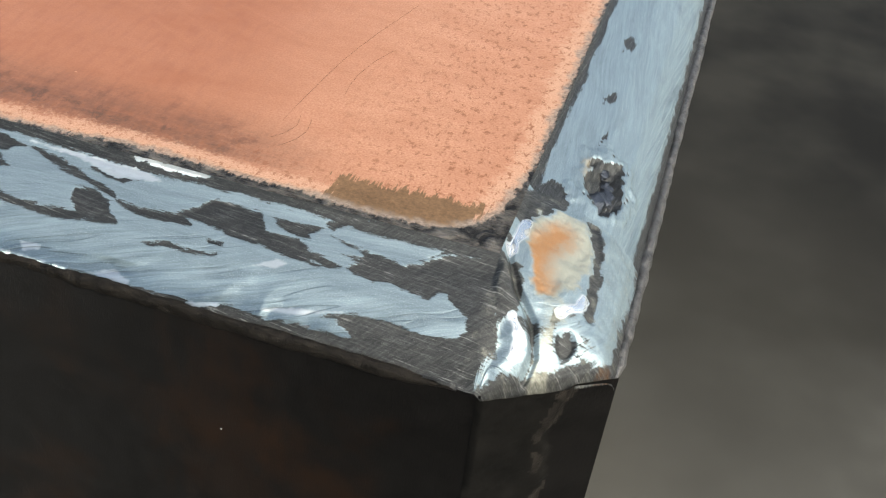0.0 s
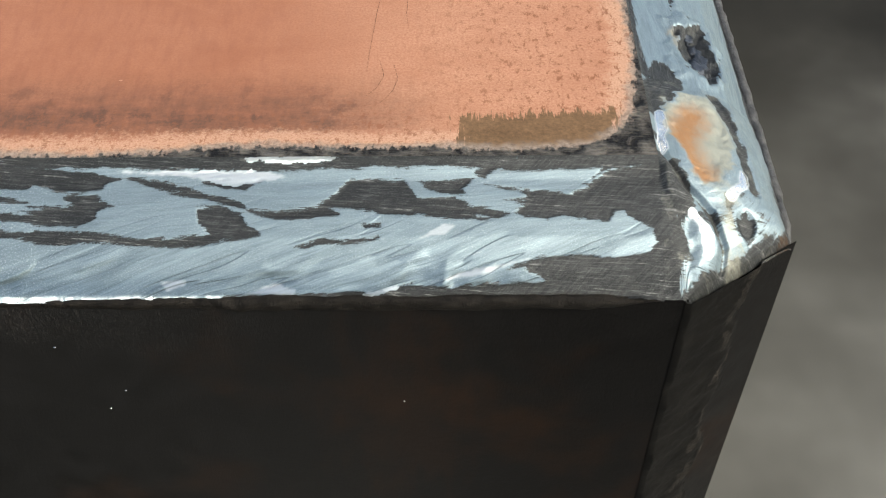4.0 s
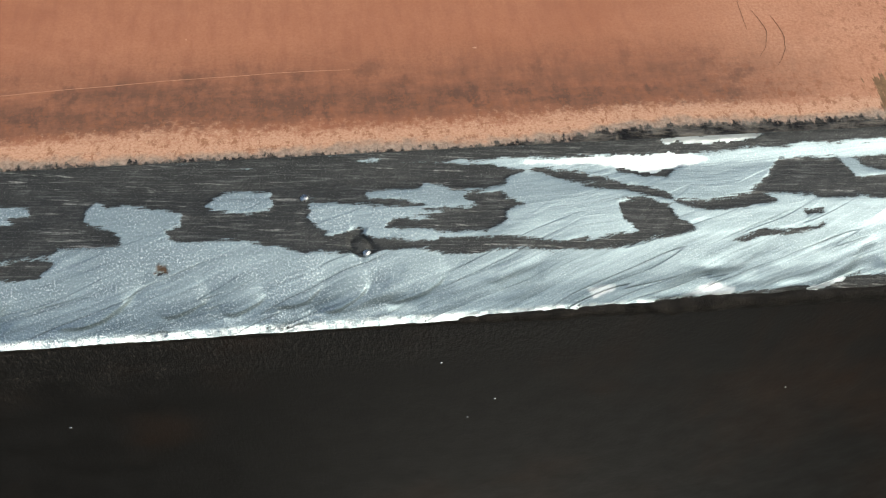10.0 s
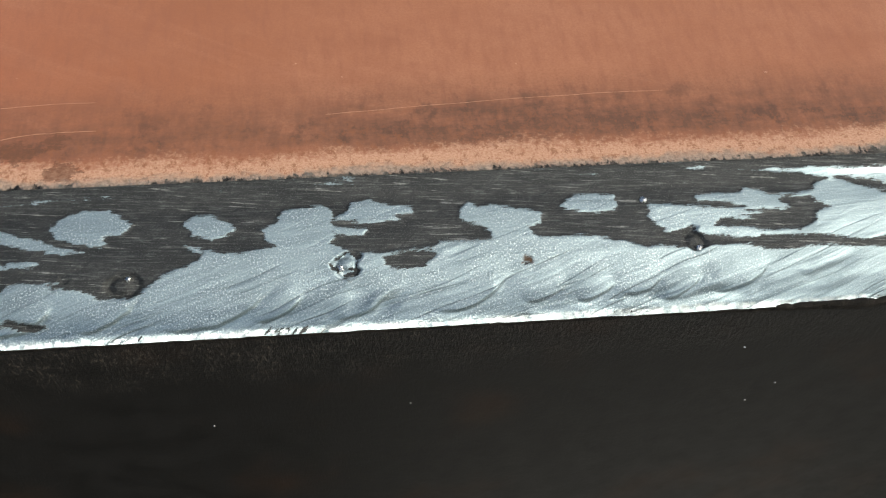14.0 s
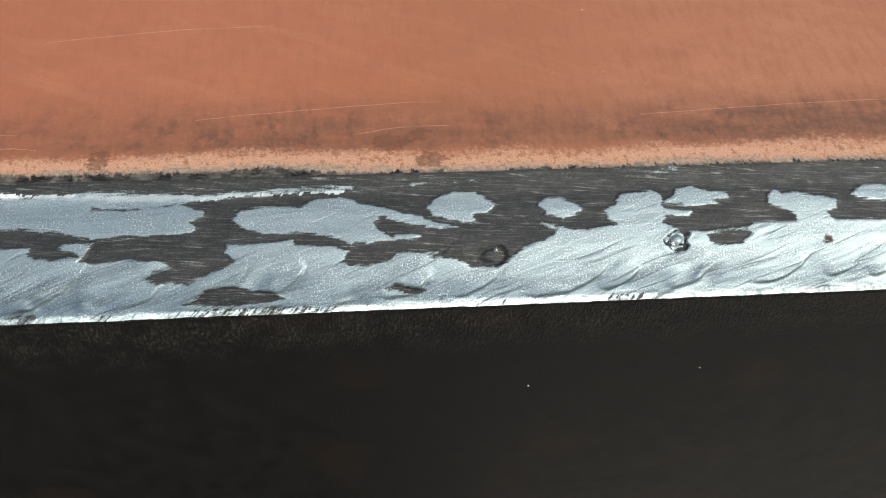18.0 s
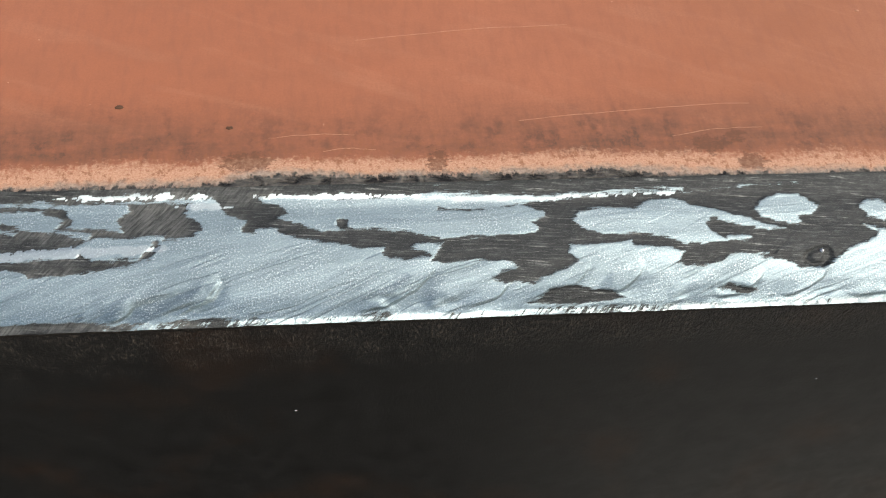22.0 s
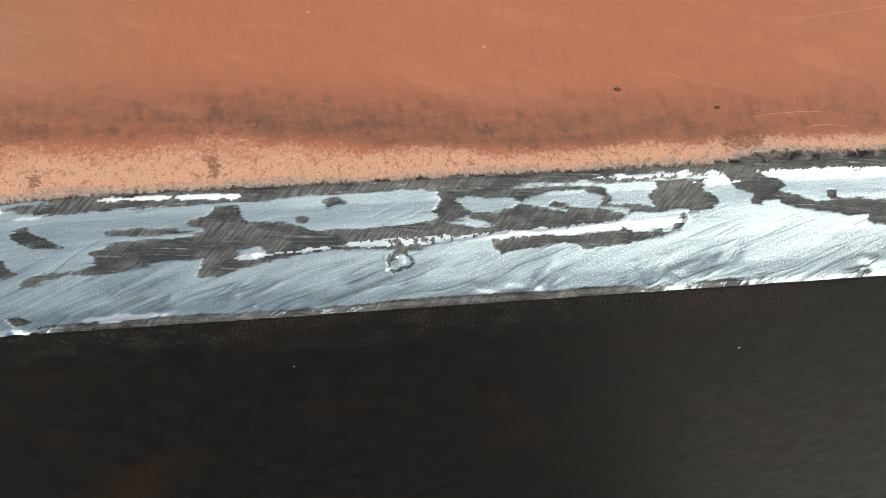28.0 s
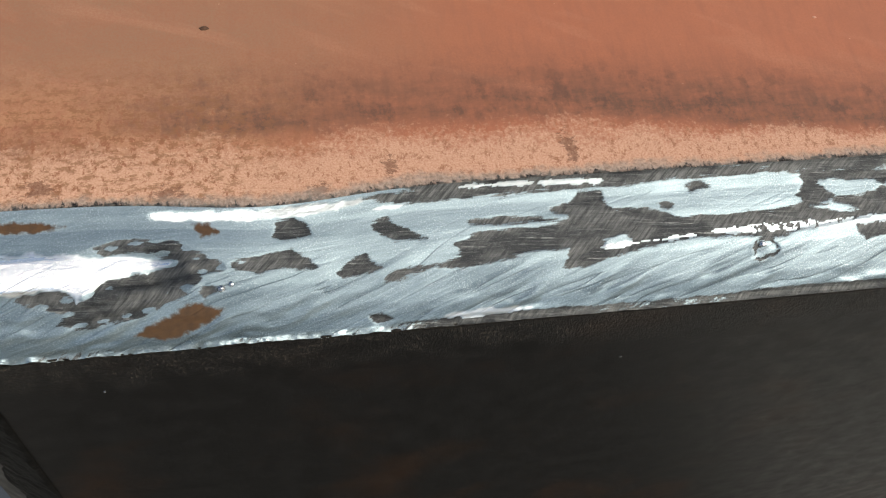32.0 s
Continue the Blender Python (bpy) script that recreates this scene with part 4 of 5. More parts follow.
H *= smooth(SLEN - SS, 0.0, 0.25) * smooth(SS, 0.0, 0.2) * smooth(XX, -11.0, -13.5)
ragged = smooth(SS, 0.55, 0.0) * (0.5 + 1.5 * smooth(XX, -50, -25) + smooth(XX, -195, -215))
P_DROP = 0.5 * ragged * fbm(XX / 1.3, SS * 0, 35)
narrow = 1 - 0.11 * np.exp(-((XX + 219) / 8) ** 2)
P = np.stack([XX, (yy[None] + H * ny[None]) * narrow, zz[None] + H * nz[None] + P_DROP], 2)
P[:, :, 1] -= 0.05 * smooth(SS, 0.5, 0.0)

# grinding marks: arcs of overlapping passes
grain = np.stack([SS - 0.36 * XX + 1.6 * fbm(XX / 10, SS / 6, 31), SS - 0.05 * XX + 1.2 * fbm(XX / 9, SS / 4, 33), XX], 2)
# streaks of glare on toe, lip and mid bead, painted pale
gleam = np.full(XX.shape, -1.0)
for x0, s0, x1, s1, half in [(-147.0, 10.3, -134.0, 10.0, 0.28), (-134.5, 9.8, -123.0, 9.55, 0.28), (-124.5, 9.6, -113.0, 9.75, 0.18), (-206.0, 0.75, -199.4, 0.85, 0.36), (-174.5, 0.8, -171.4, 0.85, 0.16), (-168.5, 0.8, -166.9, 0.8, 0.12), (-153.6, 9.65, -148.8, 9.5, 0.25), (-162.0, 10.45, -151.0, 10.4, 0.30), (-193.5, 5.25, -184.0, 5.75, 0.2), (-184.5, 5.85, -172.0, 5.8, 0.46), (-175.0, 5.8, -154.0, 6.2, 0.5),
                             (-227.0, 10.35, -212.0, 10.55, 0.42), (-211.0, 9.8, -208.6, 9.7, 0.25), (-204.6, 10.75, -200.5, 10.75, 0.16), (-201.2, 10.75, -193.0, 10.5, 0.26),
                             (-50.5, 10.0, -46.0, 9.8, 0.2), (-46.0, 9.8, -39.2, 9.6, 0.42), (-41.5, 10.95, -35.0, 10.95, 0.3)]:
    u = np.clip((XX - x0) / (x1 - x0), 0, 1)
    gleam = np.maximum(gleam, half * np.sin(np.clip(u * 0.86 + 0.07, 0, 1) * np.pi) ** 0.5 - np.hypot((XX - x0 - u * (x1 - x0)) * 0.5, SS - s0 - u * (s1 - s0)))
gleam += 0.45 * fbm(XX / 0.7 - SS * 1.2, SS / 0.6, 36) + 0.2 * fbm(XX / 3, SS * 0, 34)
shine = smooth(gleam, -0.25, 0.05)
# how strongly the lip's painted glint shows along the seam
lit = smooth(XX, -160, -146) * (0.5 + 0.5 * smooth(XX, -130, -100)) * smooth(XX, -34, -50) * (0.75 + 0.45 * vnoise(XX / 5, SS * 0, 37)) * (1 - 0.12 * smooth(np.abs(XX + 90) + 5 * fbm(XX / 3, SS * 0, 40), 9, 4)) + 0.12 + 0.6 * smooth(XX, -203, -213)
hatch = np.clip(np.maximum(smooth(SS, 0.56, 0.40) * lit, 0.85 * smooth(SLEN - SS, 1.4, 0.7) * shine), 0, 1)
FIELD += smooth(SS, 0.9, 0.5) * 0.6 * (0.45 - np.clip(lit, 0, 1) + 0.6 * fbm(XX / 2.2, SS / 0.6, 38))
# patches of glare painted into the metal colour, brighter than the rest
GLARE_PATCHES = [
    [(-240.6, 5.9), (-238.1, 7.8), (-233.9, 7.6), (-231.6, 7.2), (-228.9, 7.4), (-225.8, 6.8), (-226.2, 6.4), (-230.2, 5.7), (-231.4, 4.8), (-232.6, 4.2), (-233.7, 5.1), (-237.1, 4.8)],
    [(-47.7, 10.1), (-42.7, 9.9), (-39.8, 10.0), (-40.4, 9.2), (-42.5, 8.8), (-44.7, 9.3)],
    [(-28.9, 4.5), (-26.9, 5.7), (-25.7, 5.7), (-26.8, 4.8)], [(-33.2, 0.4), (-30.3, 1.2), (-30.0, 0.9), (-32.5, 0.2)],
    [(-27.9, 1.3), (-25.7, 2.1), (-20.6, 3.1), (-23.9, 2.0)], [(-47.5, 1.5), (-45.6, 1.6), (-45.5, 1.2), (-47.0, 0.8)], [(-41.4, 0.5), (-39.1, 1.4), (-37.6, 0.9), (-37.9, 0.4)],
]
glint_tint = 0.62 * smooth(gleam, -0.03, 0.14) * (1 - 0.55 * smooth(np.abs(XX + 150), 42, 34))
glint_tint = np.maximum(glint_tint, 0.32 * np.clip(lit, 0, 1) * smooth(XX, -37, -46) * (0.35 + 0.65 * smooth(XX, -130, -98)) * smooth(SS + 0.2 * fbm(XX / 1.1, SS * 0, 46) - 0.1 * smooth(XX, -90, -60), 0.42, 0.30) * smooth(vnoise(XX / 0.22 + 1.6 * SS, SS / 1.2, 45), 0.15, 0.55))
for k, glare_patch in enumerate(GLARE_PATCHES):
    w, bright = outline(glare_patch)
    glint_tint[w] = np.maximum(glint_tint[w], (0.5 if k else 1.0) * smooth(bright + (0.6 if k == 0 else 0.35) * fbm(XX[w] / 0.8, SS[w] / 0.4, 39), -0.05, 0.15))
FIELD = np.where(glint_tint > 0.26 + 0.2 * fbm(XX / 0.4 + SS, SS / 0.5, 42), -0.6, FIELD)
attrs = {"grain": grain, "along": np.stack([XX, SS, 0 * XX], 2), "scale": FIELD, "rusted": RUSTY, "straw": np.full(XX.shape, -1.0), "hatch": hatch, "glint_tint": glint_tint, "amber": 0 * XX - 1}
N = -grid_normals(P)
N *= np.sign(N[..., 2:3].mean())
faces = grid_faces(*XX.shape)
lab = LABEL[:-1, :-1].ravel()
lips = (SS[:-1, :-1] < 0.56).ravel()
toes = ((SS[:-1, :-1] > SLEN - 0.9).ravel()) & (lab == 0)

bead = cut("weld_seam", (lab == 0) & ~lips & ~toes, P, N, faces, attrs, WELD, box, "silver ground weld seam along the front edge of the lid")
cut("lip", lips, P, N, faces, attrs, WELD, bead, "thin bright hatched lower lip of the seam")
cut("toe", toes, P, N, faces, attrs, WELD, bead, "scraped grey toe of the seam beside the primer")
for i in range(1, len(hollows) + 1):
    if ((lab == i) & ~lips & ~toes).sum() > 3:
        cut("scale_patch", (lab == i) & ~lips & ~toes, P, N, faces, attrs, WELD, bead, "dark un-ground patch of brown-grey weld scale")
for i in range(len(PORES)):
    pk = (lab == -1 - i) & ~lips & ~toes
    if pk.sum() > 3:
        cut("pore", pk, P, N, faces, attrs, WELD, bead, "small burnt pore in the weld")


def on_bead(x, s, lift=0.0):
    i, j = int(round((x - X_END) / STEP)), int(round(s / (SLEN / 91)))
    return Vector(P[i, j]) + Vector(N[i, j]) * lift, Vector(N[i, j])


for k, (x, s, r) in enumerate([(-64.9, 8.4, 0.3), (-61.2, 4.6, 0.3), (-86.9, 4.4, 0.3), (-180.2, 4.5, 0.3), (-101.2, 4.4, 0.25), (-222.6, 4.6, 0.3), (-221.9, 4.9, 0.22)]):
    at, up = on_bead(x, s)
    lump("spatter_bead", at, (r, r * 0.85), SPATTER, bead, "tiny silver spatter bead", k, 0.7, 0.3, up)

# ragged un-ground roll of the bead under its lip, thicker towards the corner
fx, fa = np.arange(X_END, X_CORNER + 0.01, 0.2), np.linspace(-0.4, 3.0, 14)
FX, FA = np.meshgrid(fx, fa, indexing="ij")
swell = smooth(FX, -64, -36)
fr_ = (0.16 + 0.30 * swell) * (0.2 + 0.8 * smooth(FX, -11.2, -17.0)) * (1 + (0.5 + 0.5 * swell) * fbm(FX / (0.8 + 1.4 * swell), FA * 0.7, 71) + 0.4 * fbm(FX / 6, FA * 0, 72))
PF = np.stack([FX, 0.10 - fr_ * np.sin(FA), -5.86 + 0.10 * swell + (1.0 + 0.9 * smooth(FA, 1.2, 2.6)) * fr_ * np.cos(FA)], 2)
NF = grid_normals(PF)
NF *= -np.sign(NF[..., 1:2].mean())
cut("under_lip", np.ones((len(fx) - 1) * (len(fa) - 1), bool), PF, NF, grid_faces(*FX.shape)[:, ::-1], {}, EDGE, bead, "ragged dark brown roll of un-ground weld under the lip")

# ---- lid with primer ----
ex = np.concatenate([np.arange(-250, X_CORNER, 0.4), [X_CORNER]])
ey = np.concatenate([np.arange(9.3, 22, 0.3), np.arange(22, 60, 1.0), np.arange(60, DEEP - 9, 6.0), [DEEP - 9.2]])
EX, EY = np.meshgrid(ex, ey, indexing="ij")
a, b = EY - 9.3, X_CORNER - EX
edge = np.where((a < 6.5) & (b < 6.5), 6.5 - np.hypot(6.5 - a, 6.5 - b), np.minimum(a, b))
edge = edge - 0.9 * smooth(b, 14, 4) * smooth(a, 14, 4)
edge = edge - smooth(a, 5, 1) * (1.0 * smooth(EX, -152, -146) * smooth(EX, -112, -120) + 0.9 * smooth(EX, -52, -44) * smooth(EX, -18, -30)) * (0.3 + 0.9 * vnoise(EX / 7, EY * 0, 49))
edge = np.where((a < 0.01) | (b < 0.01), np.minimum(edge, 0), edge)
far_in = a - 3.0 * smooth(EX, -165, -200)
heat = smooth(far_in, 1.6, 3.8) * smooth(far_in, 11.0, 4.0) * smooth(EX, -24, -40) * smooth(EX, -236, -222)
heat = np.maximum(heat * (0.55 + 0.9 * vnoise(EX / 22, EY * 0, 41)), 0.55 * smooth(a, 9, 4) * smooth(EX, -222, -236) * smooth(a, 2.5, 5))
bleach = np.maximum(smooth(EX + 3 * fbm(EX / 8, EY / 8, 46), -46, -26), 0.7 * smooth(EX, -214, -230) * smooth(a, 6.5, 3.5))
stain, olive = np.full(EX.shape, -3.0), np.full(EX.shape, -3.0)
for x, y, rx, ry in [(-132.4, 11.5, 0.8, 1.2), (-109.3, 12.8, 1.3, 0.9), (-106.7, 13.8, 0.8, 0.7), (-106.0, 10.7, 1.1, 0.9), (-147.7, 11.9, 1.8, 0.9), (-195.1, 11.9, 0.5, 1.2),
                     (-209.5, 11.3, 0.5, 0.8), (-215.0, 10.0, 0.7, 0.5), (-226.0, 10.3, 0.9, 0.5), (-235.0, 10.9, 1.0, 0.6), (-149.0, 12.2, 0.6, 0.5)]:
    stain = np.maximum(stain, (1.2 - np.hypot((EX - x) / rx, (EY - y) / ry)) * min(rx, ry) * 1.2)
olive = np.minimum(np.minimum(EX + 25.8, -13.5 - EX), np.minimum(EY - 8.6, 14.1 + 0.05 * (EX + 20) - EY))
EY = EY - 9.2 * 0.11 * np.exp(-((EX + 219) / 8) ** 2) * np.exp(-a / 6)
PL = np.stack([EX, EY, 0.02 * fbm(EX / 9, EY / 9, 44)], 2)
lid = mesh_ob("lid", PL.reshape(-1, 3), grid_faces(*EX.shape), PRIMER, box, "lid plate in orange-brown red oxide primer, heat-darkened along the seam",
              {"edge": edge.ravel(), "scorch": heat.ravel(), "band": (edge * (1 - 0.5 * smooth(EX, -160, -200))).ravel(), "bleach": bleach.ravel(), "dusty": (smooth(EX + 6 * fbm(EX / 9, EY / 9, 47), -192, -226) * smooth(a, 5, 13)).ravel(), "golden": (smooth(EX + 5 * fbm(EX / 6, EY / 6, 48), -212, -224) * smooth(a, 15, 8)).ravel(), "pitted": (smooth(b, 26, 6) * smooth(EX, -44, -25) + 1.0 * smooth(EX, -205, -224) * smooth(a, 12, 6)).ravel(), "stain": stain.ravel(), "olive": olive.ravel()})


def sliver(name, x0, y0, x1, y1, w, material, label, bow=0.0, seed=0):
    """A fine raised scratch on the lid."""
    u = np.linspace(0, 1, 40)
    x, y = x0 + (x1 - x0) * u, y0 + (y1 - y0) * u
    d = np.array([-(y1 - y0), x1 - x0]) / math.hypot(x1 - x0, y1 - y0)
    off = bow * np.sin(u * np.pi) + 0.25 * fbm(u * 6, 0 * u, seed)
    wd = w * (0.25 + vnoise(u * 17, 0 * u, seed + 3)) * np.sin(np.clip(u, 0.02, 0.98) * np.pi) ** 0.4
    rows = [np.stack([x + d[0] * (off + k * wd), y + d[1] * (off + k * wd), 0 * u + (0.035 if k == 0 else 0.012)], 1) for k in (-0.5, 0, 0.5)]
    V = np.stack(rows, 1)
    return mesh_ob(name, V.reshape(-1, 3), grid_faces(40, 3), material, lid, label)


for k, (x0, y0, x1, y1, w) in enumerate([(-87.4, 15.5, -61.5, 16.8, 0.045), (-138.5, 26.3, -118.9, 28.3, 0.045), (-141.6, 12.8, -137.3, 12.9, 0.045), (-125.1, 15.9, -104.3, 17.7, 0.045),
                                          (-112.2, 13.8, -103.9, 14.7, 0.045), (-146.0, 14.4, -139.0, 14.6, 0.045)]):
    sliver("scratch", x0, y0, x1, y1, w, SCRATCH, "fine pale scratch in the primer", 0.3, k)
for k, (x0, y0, x1, y1, w) in enumerate([(-33.1, 19.0, -29.4, 45.4, 0.04), (-29.8, 25.2, -28.4, 35.2, 0.04), (-32.2, 21.0, -33.0, 16.3, 0.04), (-31.0, 20.4, -31.9, 15.4, 0.04)]):
    sliver("scratch", x0, y0, x1, y1, w, DUST, "fine dark scratch in the primer", 0.8, k + 9)
for k, (x, y, r) in enumerate([(-149.2, 15.7, 0.30), (-158.2, 18.3, 0.35), (-222.8, 25.3, 0.35), (-52.8, 18.4, 0.14), (-90, 30, 0.2), (-170, 24, 0.2), (-186, 29, 0.2)]):
    lump("paint_speck", (x, y, 0), (r, r * 0.6), DUST if k < 3 else SCRATCH, lid, "tiny speck of grit in the primer", k, 0.25)

# ---- plates below ----
front = slab("front_plate", [(X_END, 0.02, -HIGH), (-9.1, 0.02, -HIGH), (-9.1, 0.02, -5.7), (X_END, 0.02, -5.7)], 6, MILL, box, "front plate of dark blue-black mill scale with faint rust")
slab("right_plate", [(-0.02, 6.2, -HIGH), (-0.02, DEEP - 6, -HIGH), (-0.02, DEEP - 6, -7.6), (-0.02, 6.2, -7.6)], 6, MILL, box, "side plate of dark mill scale")
slab("left_plate", [(-LONG, DEEP - 6, -HIGH), (-LONG, 6.2, -HIGH), (-LONG, 6.2, -7.6), (-LONG, DEEP - 6, -7.6)], 6, MILL, box, "side plate of dark mill scale")
slab("back_plate", [(-9, DEEP, -HIGH), (-LONG + 9, DEEP, -HIGH), (-LONG + 9, DEEP, -0.5), (-9, DEEP, -0.5)], 6, MILL, box, "back plate of dark mill scale")
for k, (x, z) in enumerate([(-54.3, -19.3), (-56.6, -11.0), (-82.0, -16.3), (-97.3, -18.0), (-144.7, -19.3), (-189.3, -15.7), (-232.4, -12.6), (-52.5, -16.7), (-30.2, -18.4)]):
    lump("spatter_bead", (x, 0.02, z), (0.10, 0.08), SPATTER, front, "tiny bright spatter bead", k, 0.6, 0.3, (0, -1, 0))

# ---- right seam ----
RL = along_profile(RIGHT, 0)[2]
ry = np.concatenate([np.arange(19.0, 75, 0.25), np.arange(75, DEEP - 5, 3.0)])
rss = np.linspace(0, RL, 70)
RY, RS = np.meshgrid(ry, rss, indexing="ij")
u, z, _ = along_profile(RIGHT, rss)
RF = np.minimum(RS - (RL - 1.0 - 0.8 * fbm(RY / 5, RS * 0, 51)), 0.7)
for y, s, r in [(38.0, 10.2, 0.5), (50, 10.5, 0.65), (30.5, 9.6, 0.3)]:
    RF = np.maximum(RF, r - np.hypot((RY - y + 0.7 * (RS - s)) / 2.6, RS - s) * (1 + 1.4 * fbm(RY / 1.5, RS / 0.7, 52)))
pit = np.hypot((RY - 24.2) / 4.2, (RS - 8.1) / 2.0) * (1 + 0.7 * fbm(RY / 2, RS / 1.2, 54) + 0.6 * fbm(RY / 0.7, RS / 0.5, 55))
RF = np.maximum(RF, 0.5 * (1.2 - pit))
RF = np.maximum(RF, 1.2 - 0.8 * np.hypot((RY - 19.3) / 1.6, RS - np.interp(8.9, u, rss)))
RF += 0.5 * fbm(RY / 1.6, RS / 0.5, 57)
RF = np.where(pit < 0.95, 1.1, np.where(pit < 1.5, RF - 0.5, RF))
RF = np.maximum(RF, (2.7 - RS) * 0.5 + 0.5 * fbm(RY / 1.2, RS / 0.8, 58))
RH = 0.18 * fbm(RY / 6, RS / 3, 60) + 0.08 * fbm(RY / 1.5, RS / 1, 63) - 0.10 * smooth(RF, -0.1, 0.3) - 0.9 * smooth(pit, 1.0, 0.3) + 0.25 * np.exp(-((pit - 1.15) / 0.2) ** 2)
RH *= smooth(RL - RS, 0, 0.3) * smooth(RY, 19.0, 20.4)
PR = np.stack([-u[None] + 0 * RY + 0.35 * RH, RY, z[None] + RH * 0.9], 2)
rg = np.stack([RS + 0.12 * RY + 1.3 * fbm(RY / 16, RS / 8, 66), RS - 0.10 * RY + 1.3 * fbm(RY / 14, RS / 8, 67), RY], 2)
NR = grid_normals(PR)
NR *= np.sign(NR[..., 2:3].mean())
right_attrs = {"grain": rg, "along": np.stack([RY, RS, 0 * RY + 40], 2), "scale": RF, "rusted": np.full(RY.shape, -2.0), "straw": 0.5 - np.hypot((RY - 25.5) / 4, (RS - 10.3) / 1.3), "hatch": 0 * RY, "glint_tint": 0 * RY, "amber": 0 * RY + 0.1}
rf = grid_faces(*RY.shape)
hole = (pit[:-1, :-1] < 1.2).ravel()
seam_r = cut("weld_seam", ~hole, PR, NR, rf, right_attrs, WELD, box, "blue-silver ground weld seam along the side edge of the lid")
cut("pore", hole, PR, NR, rf, right_attrs, WELD, seam_r, "deep black ragged cavity in the weld")
for k, (y, s, r) in enumerate([(24.0, 7.8, 1.1), (22.6, 8.4, 0.9), (25.6, 8.0, 0.8), (26.8, 8.5, 0.5)]):
    i, j = int((y - 19) / 0.25), int(s / RL * 69)
    lump("cavity_crust", PR[i, j] + np.array((0, 0, -0.15)), (r, r * 1.3), PIT, seam_r, "glassy black crust in the cavity", k + 5, 0.6, 0.6)

ly, la = np.concatenate([np.arange(6.4, 75, 0.3), np.arange(75, DEEP - 8, 3.0)]), np.linspace(-0.6, 3.3, 16)
LYY, LAA = np.meshgrid(ly, la, indexing="ij")
lr = 0.55 * smooth(LYY, 5.5, 9.0) * (1 + 0.5 * fbm(LYY / 1.1, LAA * 0.8, 61) + 0.35 * fbm(LYY / 6, LAA * 0, 62))
PS = np.stack([-0.25 + lr * np.sin(LAA), LYY, -6.9 + 1.25 * lr * np.cos(LAA)], 2)
NS = grid_normals(PS)
NS *= np.sign(NS[..., 0:1].mean())
cut("rough_lip", np.ones((len(ly) - 1) * (len(la) - 1), bool), PS, NS, grid_faces(*LYY.shape)[:, ::-1], {}, CRUST, seam_r, "ragged dark un-ground lip under the side seam")

# ---- corner knot where the seams meet ----
Y_KNOT = 19.0
cxs, cys = np.linspace(X_CORNER, 0, 140), np.linspace(0, Y_KNOT, 230)
CX, CY = np.meshgrid(cxs, cys, indexing="ij")
zf = np.interp(CY, yy, zz)
zr = np.interp(-CX, u, z)
dist = ((CX + 9.1) * -6.1 + CY * 9.1) / math.hypot(9.1, 6.1)
zc = np.interp(dist, [-0.5, 0, 0.3, 1.2, 3, 5, 9, 14], [-7.2, -6.6, -5.6, -4.4, -3.2, -2.2, -0.6, 1.0])
K = 0.5
CZ = -K * np.log(np.exp(-zf / K) + np.exp(-zr / K) + np.exp(-zc / K)) + 0.25
wf = smooth(CX, -10.6, -9.0)
CZ = CZ * wf + np.minimum(zf, zr) * (1 - wf)
wr = smooth(CY, Y_KNOT - 0.3, Y_KNOT - 2)
CZ = CZ * wr + np.minimum(zr, 0) * (1 - wr)


def near_line(pts, x, y):
    """Distance from a bent line on the knot."""
    best = np.full(np.shape(x), 99.0)
    for (ax, ay), (bx, by) in zip(pts[:-1], pts[1:]):
        t = np.clip(((x - ax) * (bx - ax) + (y - ay) * (by - ay)) / ((bx - ax) ** 2 + (by - ay) ** 2), 0, 1)
        best = np.minimum(best, np.hypot(x - ax - t * (bx - ax), y - ay - t * (by - ay)))
    return best


rag = fbm(CX / 1.3, CY / 1.3, 77)
bear = np.degrees(np.arctan2((CY - 12.4) / 1.9, CX + 7.2))
reach = np.interp(bear, [-150, -110, -50, 12, 60, 105, 150], [1.9, 2.2, 2.5, 2.9, 3.1, 2.9, 2.9], period=360)
crater = np.hypot(CX + 7.2, (CY - 12.4) / 1.9) / reach * (1 + 0.4 * fbm(CX / 1.6, CY / 1.6, 71) + 0.2 * fbm(CX / 0.5, CY / 0.5, 70))
roll = near_line([(-10.9, 12.0), (-10.3, 10.0), (-8.9, 7.6), (-7.2, 5.9), (-6.4, 3.6), (-6.7, 1.6), (-7.9, 0.4)], CX, CY)
side = near_line([(-11.6, 9.6), (-10.2, 7.4), (-8.4, 5.2), (-7.5, 3.4), (-8.0, 1.8)], CX, CY)
spot = np.hypot((CX + 4.4) / 0.85, (CY - 5.4) / 1.15) * (1 + 0.7 * fbm(CX, CY, 73))
cres = near_line([(-5.0, 18.0), (-4.1, 15.0), (-3.6, 12.6), (-3.3, 8.6)], CX, CY)
# distance to the knot's sun glints, which are painted white
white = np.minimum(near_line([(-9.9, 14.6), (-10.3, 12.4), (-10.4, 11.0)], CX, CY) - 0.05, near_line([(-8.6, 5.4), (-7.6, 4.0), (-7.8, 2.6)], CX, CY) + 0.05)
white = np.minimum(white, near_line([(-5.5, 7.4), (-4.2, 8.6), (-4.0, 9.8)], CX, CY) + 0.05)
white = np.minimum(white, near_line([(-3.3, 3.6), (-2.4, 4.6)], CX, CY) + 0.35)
CH = 0.4 * fbm(CX / 2.6, CY / 2.6, 74) + 0.10 * fbm(CX / 0.7, CY / 0.7, 75)
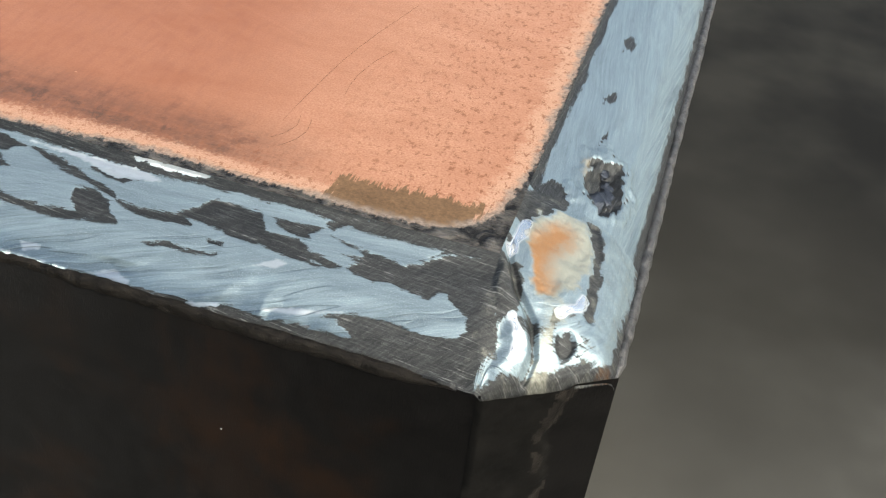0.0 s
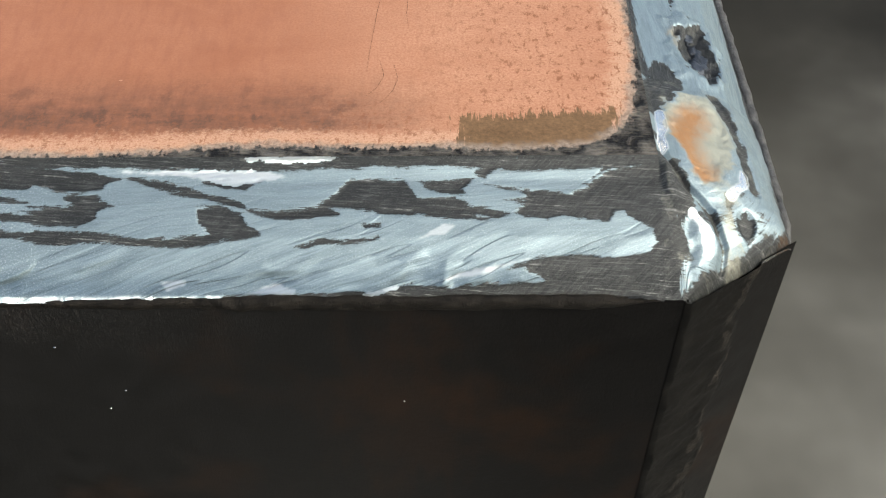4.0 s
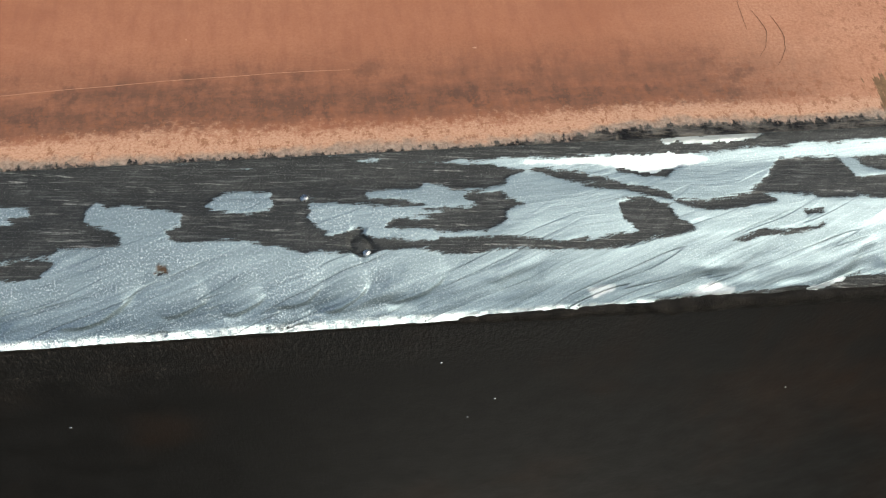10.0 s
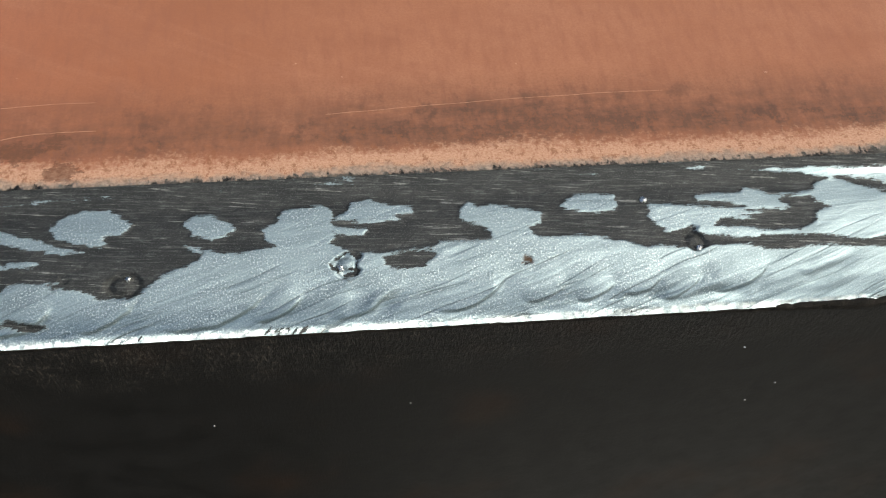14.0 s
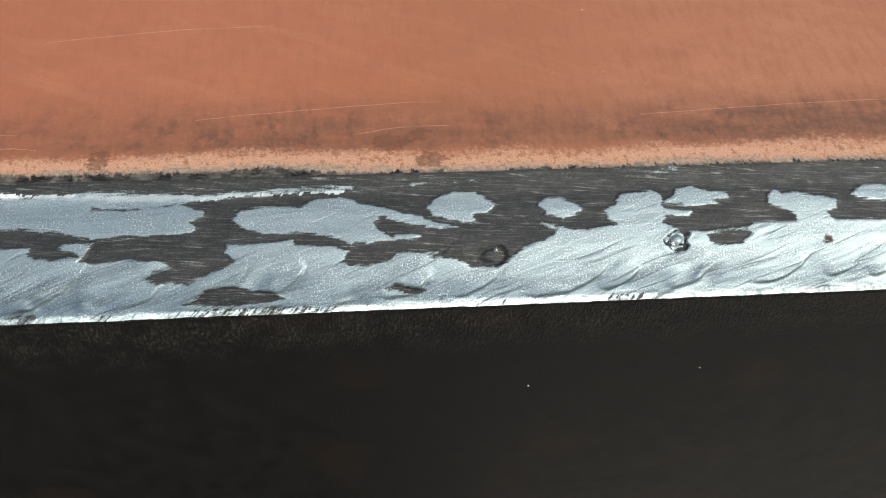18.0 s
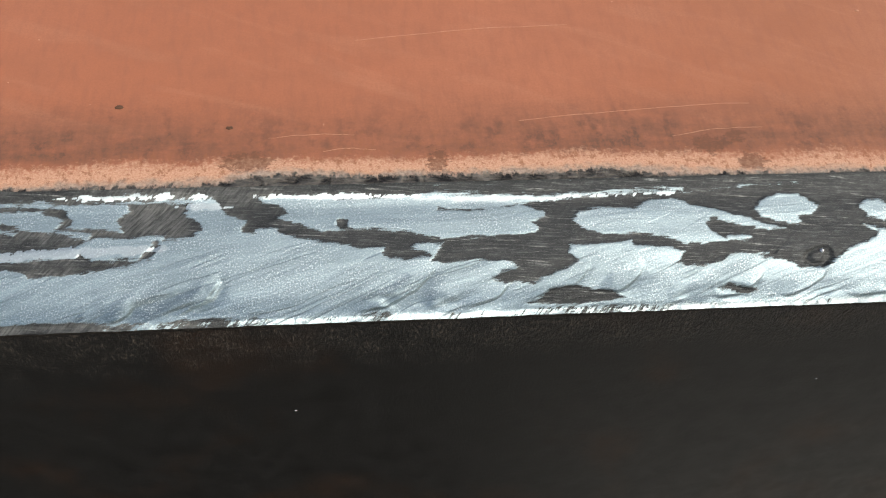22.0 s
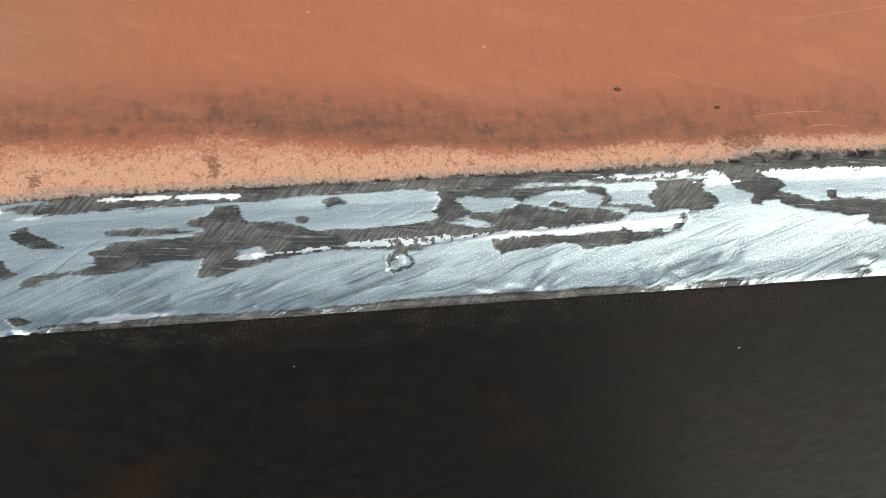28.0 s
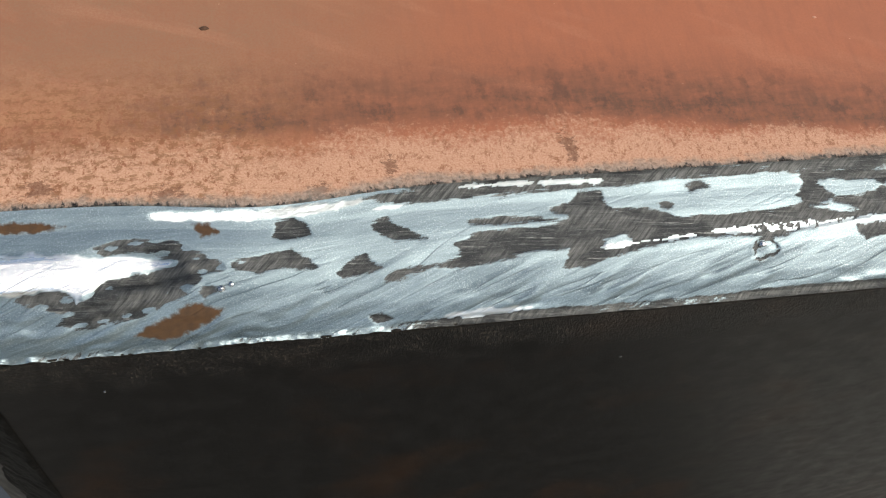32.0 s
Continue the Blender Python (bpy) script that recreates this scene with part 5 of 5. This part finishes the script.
CH += -0.35 * smooth(crater, 1.05, 0.5) - 0.5 * smooth(roll, 0.5, 0.05) + 0.4 * smooth(side, 1.4, 0.2) - 0.35 * smooth(spot, 1.1, 0.5) - 0.25 * smooth(cres, 0.7, 0.2)
CZ = CZ + CH * smooth(CX, -11.0, -10.3) * smooth(CY, Y_KNOT, Y_KNOT - 0.7) * smooth(dist, -0.2, 0.6)
CF = np.maximum(0.22 - roll * 1.5, 0.7 * (1 - spot))
CF = np.maximum(CF, 0.55 - cres)
CF = np.maximum(CF, 1.0 - np.hypot((CX + 11.0) / 1.9, (CY - 3.6) / 3.4))
CF = np.maximum(CF, 1.2 - near_line([(-11.0, 15.5), (-10.0, 17.0), (-8.9, 19.0)], CX, CY) * 0.8)
CF = np.maximum(CF, 1.2 - np.hypot(CX + 9.6, (CY - 6.6) / 1.9))
CF = np.maximum(CF, 0.75 - np.hypot((CX + 2.6) / 1.3, CY - 2.6) * 0.6)
CF = np.maximum(CF, 0.7 - np.hypot((CX + 5.6) / 0.5, (CY - 6.9) / 0.9) * 0.7)
CF = np.maximum(CF, 0.7 - dist * 0.9)
CF = np.maximum(CF, np.minimum(1.5 * (-9.5 - CX + 1.4 * fbm(CX / 1.5, CY / 1.5, 78)), 9.8 - CY))
CF = np.maximum(CF, 0.7 + CX * 0.9)
CF += 0.8 * rag
CF = np.maximum(CF, 0.9 * rag + 0.12 * fbm(CX / 0.5, CY / 0.5, 79) - 0.08 - 0.5 * smooth(np.hypot(CX + 5, CY - 4.5), 2.5, 5.0))
CF = np.where(crater < 1.0, -0.6, CF)
# mask of the painted glints; no scale is left under them
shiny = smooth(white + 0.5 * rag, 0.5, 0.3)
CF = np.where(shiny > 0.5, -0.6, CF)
CS = np.maximum(2.6 * (1.05 - crater), 0.22 * smooth(near_line([(-6.0, 8.0), (-5.4, 5.6), (-5.6, 2.6)], CX, CY), 1.3, 0.4))
CS = np.where(spot < 1.3, -1.0, CS)
amber = 1.2 - 0.62 * near_line([(-7.4, 15.0), (-8.6, 12.6), (-8.6, 11.0), (-7.6, 8.8)], CX, CY) - 1.2 * smooth(crater, 0.75, 1.1)
PC = np.stack([CX, CY, CZ], 2)
NC = grid_normals(PC)
NC *= np.sign(NC[..., 2:3].mean())
ring = np.hypot(CX + 8, np.minimum(CY - 10, 0))
fs_ = np.interp(CY, yy, ss)
wg = smooth(CX, -10.4, -9.0)
turn = 4 * np.where(CY > 10, 0.25 * (CY - 10) * 4, np.arctan2(CY - 10, np.abs(CX + 8) + 0.1) * 3)
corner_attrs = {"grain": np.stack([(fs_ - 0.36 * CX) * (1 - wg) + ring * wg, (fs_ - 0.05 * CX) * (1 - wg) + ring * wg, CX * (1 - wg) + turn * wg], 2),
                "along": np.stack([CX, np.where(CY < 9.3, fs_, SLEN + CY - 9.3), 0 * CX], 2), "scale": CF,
                "rusted": -2.0 + 2.03 * smooth(np.hypot(CX + 1.0, (CY - 5.0) * 0.6), 2.0, 0.5), "straw": CS, "hatch": 0 * CX, "glint_tint": shiny, "amber": amber}
cf = grid_faces(*CX.shape)
inside = (dist[:-1, :-1] > -0.05).ravel()
crat = (crater[:-1, :-1] < 1.0).ravel()
rol = (side[:-1, :-1] < 1.0).ravel() & ~crat
knot = cut("corner_knot", inside & ~crat & ~rol, PC, NC, cf, corner_attrs, WELD, box, "lumpy corner weld knot with white glints painted on ground facets, and dark hollows")
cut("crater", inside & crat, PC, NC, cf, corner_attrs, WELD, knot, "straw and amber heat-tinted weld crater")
cut("rolled_edge", inside & rol, PC, NC, cf, corner_attrs, WELD, knot, "rolled end of the weld bead with a painted white glint")


def upright_seam(x0, y0, x1, y1, name, label):
    """The rough upright weld down a corner: a proud ragged bead beside the bare edge of the side plate."""
    zs, us = np.concatenate([np.arange(-6.0, -60, -0.3), np.arange(-60, -HIGH - 2, -2.0)]), np.linspace(0, 1, 40)
    ZZ, UU = np.meshgrid(zs, us, indexing="ij")
    ZZ = np.maximum(ZZ, -HIGH)
    dx, dy = x1 - x0, y1 - y0
    w = math.hypot(dx, dy)
    nx, ny_ = dy / w, -dx / w
    if ny_ > 0:
        nx, ny_ = -nx, -ny_
    brim = 0.62 + 0.22 * fbm(ZZ / 5, 0 * ZZ, 81) + 0.10 * fbm(ZZ / 1.2, 0 * ZZ, 82)
    h = 0.55 * smooth(UU, brim, brim - 0.06) * (0.7 + 0.8 * fbm(ZZ / 2.5, UU * 4, 83)) + 0.15 * fbm(ZZ / 0.8, UU * 9, 84) * (UU < brim)
    V = np.stack([x0 + dx * UU + nx * h, y0 + dy * UU + ny_ * h, ZZ], 2)
    V[:, 0, :2], V[:, -1, :2] = (x0, y0), (x1, y1)
    fc = grid_faces(*ZZ.shape)
    if dx < 0:
        fc = fc[:, ::-1]
    on = (UU < brim)[:-1, :-1].ravel()
    nn = grid_normals(V)
    nn *= np.sign((nn[..., 0] * nx + nn[..., 1] * ny_).mean())
    worn = on & (UU > brim - 0.13 - 0.25 * fbm(ZZ / 2.2, UU * 3, 85))[:-1, :-1].ravel() & (vnoise(ZZ / 1.6, UU * 6, 86) > 0.55)[:-1, :-1].ravel()
    s = cut(name, on & ~worn, V, nn, fc, {}, RAW, box, label)
    if worn.any():
        cut("worn_brim", worn, V, nn, fc, {}, EDGE, s, "dull grey ragged rim of the upright weld")
    cut("bare_plate_edge", ~on, V, nn, fc, {}, MILL, s, "smooth dark cut edge of the side plate")
    return s


upright_seam(-9.45, -0.04, 0.0, 6.1, "upright_weld", "rough grey un-ground weld down the corner")
upright_seam(X_END + 0.35, -0.04, -LONG, 6.1, "upright_weld", "rough grey un-ground weld down the corner")

# ---- left seam and back seam close the lid ----
ly_ = np.arange(0.0, DEEP - 8, 1.0)
LY, LS = np.meshgrid(ly_, np.linspace(0, 1, 24), indexing="ij")
lz = np.interp(LS * 9.2, FRONT[:, 0], FRONT[:, 1])
lx_ = -LONG + LS * 9.0 + np.maximum(0, 6.1 - LY) * (1 - LS) * 1.45
PLt = np.stack([lx_, LY, np.minimum(lz, np.interp(LY, FRONT[:, 0], FRONT[:, 1])) + 0.25 * fbm(LY / 3, LS * 4, 91) * smooth(LS, 0.0, 0.2) * smooth(LS, 1, 0.8)], 2)
NL = grid_normals(PLt)
NL *= np.sign(NL[..., 2:3].mean())
cut("weld_seam", np.ones((len(ly_) - 1) * 23, bool), PLt, NL, grid_faces(*LY.shape)[:, ::-1],
    {"grain": np.stack([LS * 9, LS * 9, LY], 2), "along": np.stack([LY, LS * 9, 0 * LY + 20], 2), "scale": 0.6 * fbm(LY / 3, LS * 8, 94), "rusted": np.full(LY.shape, -2.0), "straw": np.full(LY.shape, -1.0), "hatch": 0 * LY, "glint_tint": 0 * LY, "amber": 0 * LY},
    WELD, box, "ground weld seam along the side edge of the lid")
slab("back_weld", [(-LONG + 9, DEEP - 9.3, -0.4), (-9, DEEP - 9.3, -0.4), (-9, DEEP, -0.6), (-LONG + 9, DEEP, -0.6)], 5, RAW, box, "rough grey weld along the back edge")
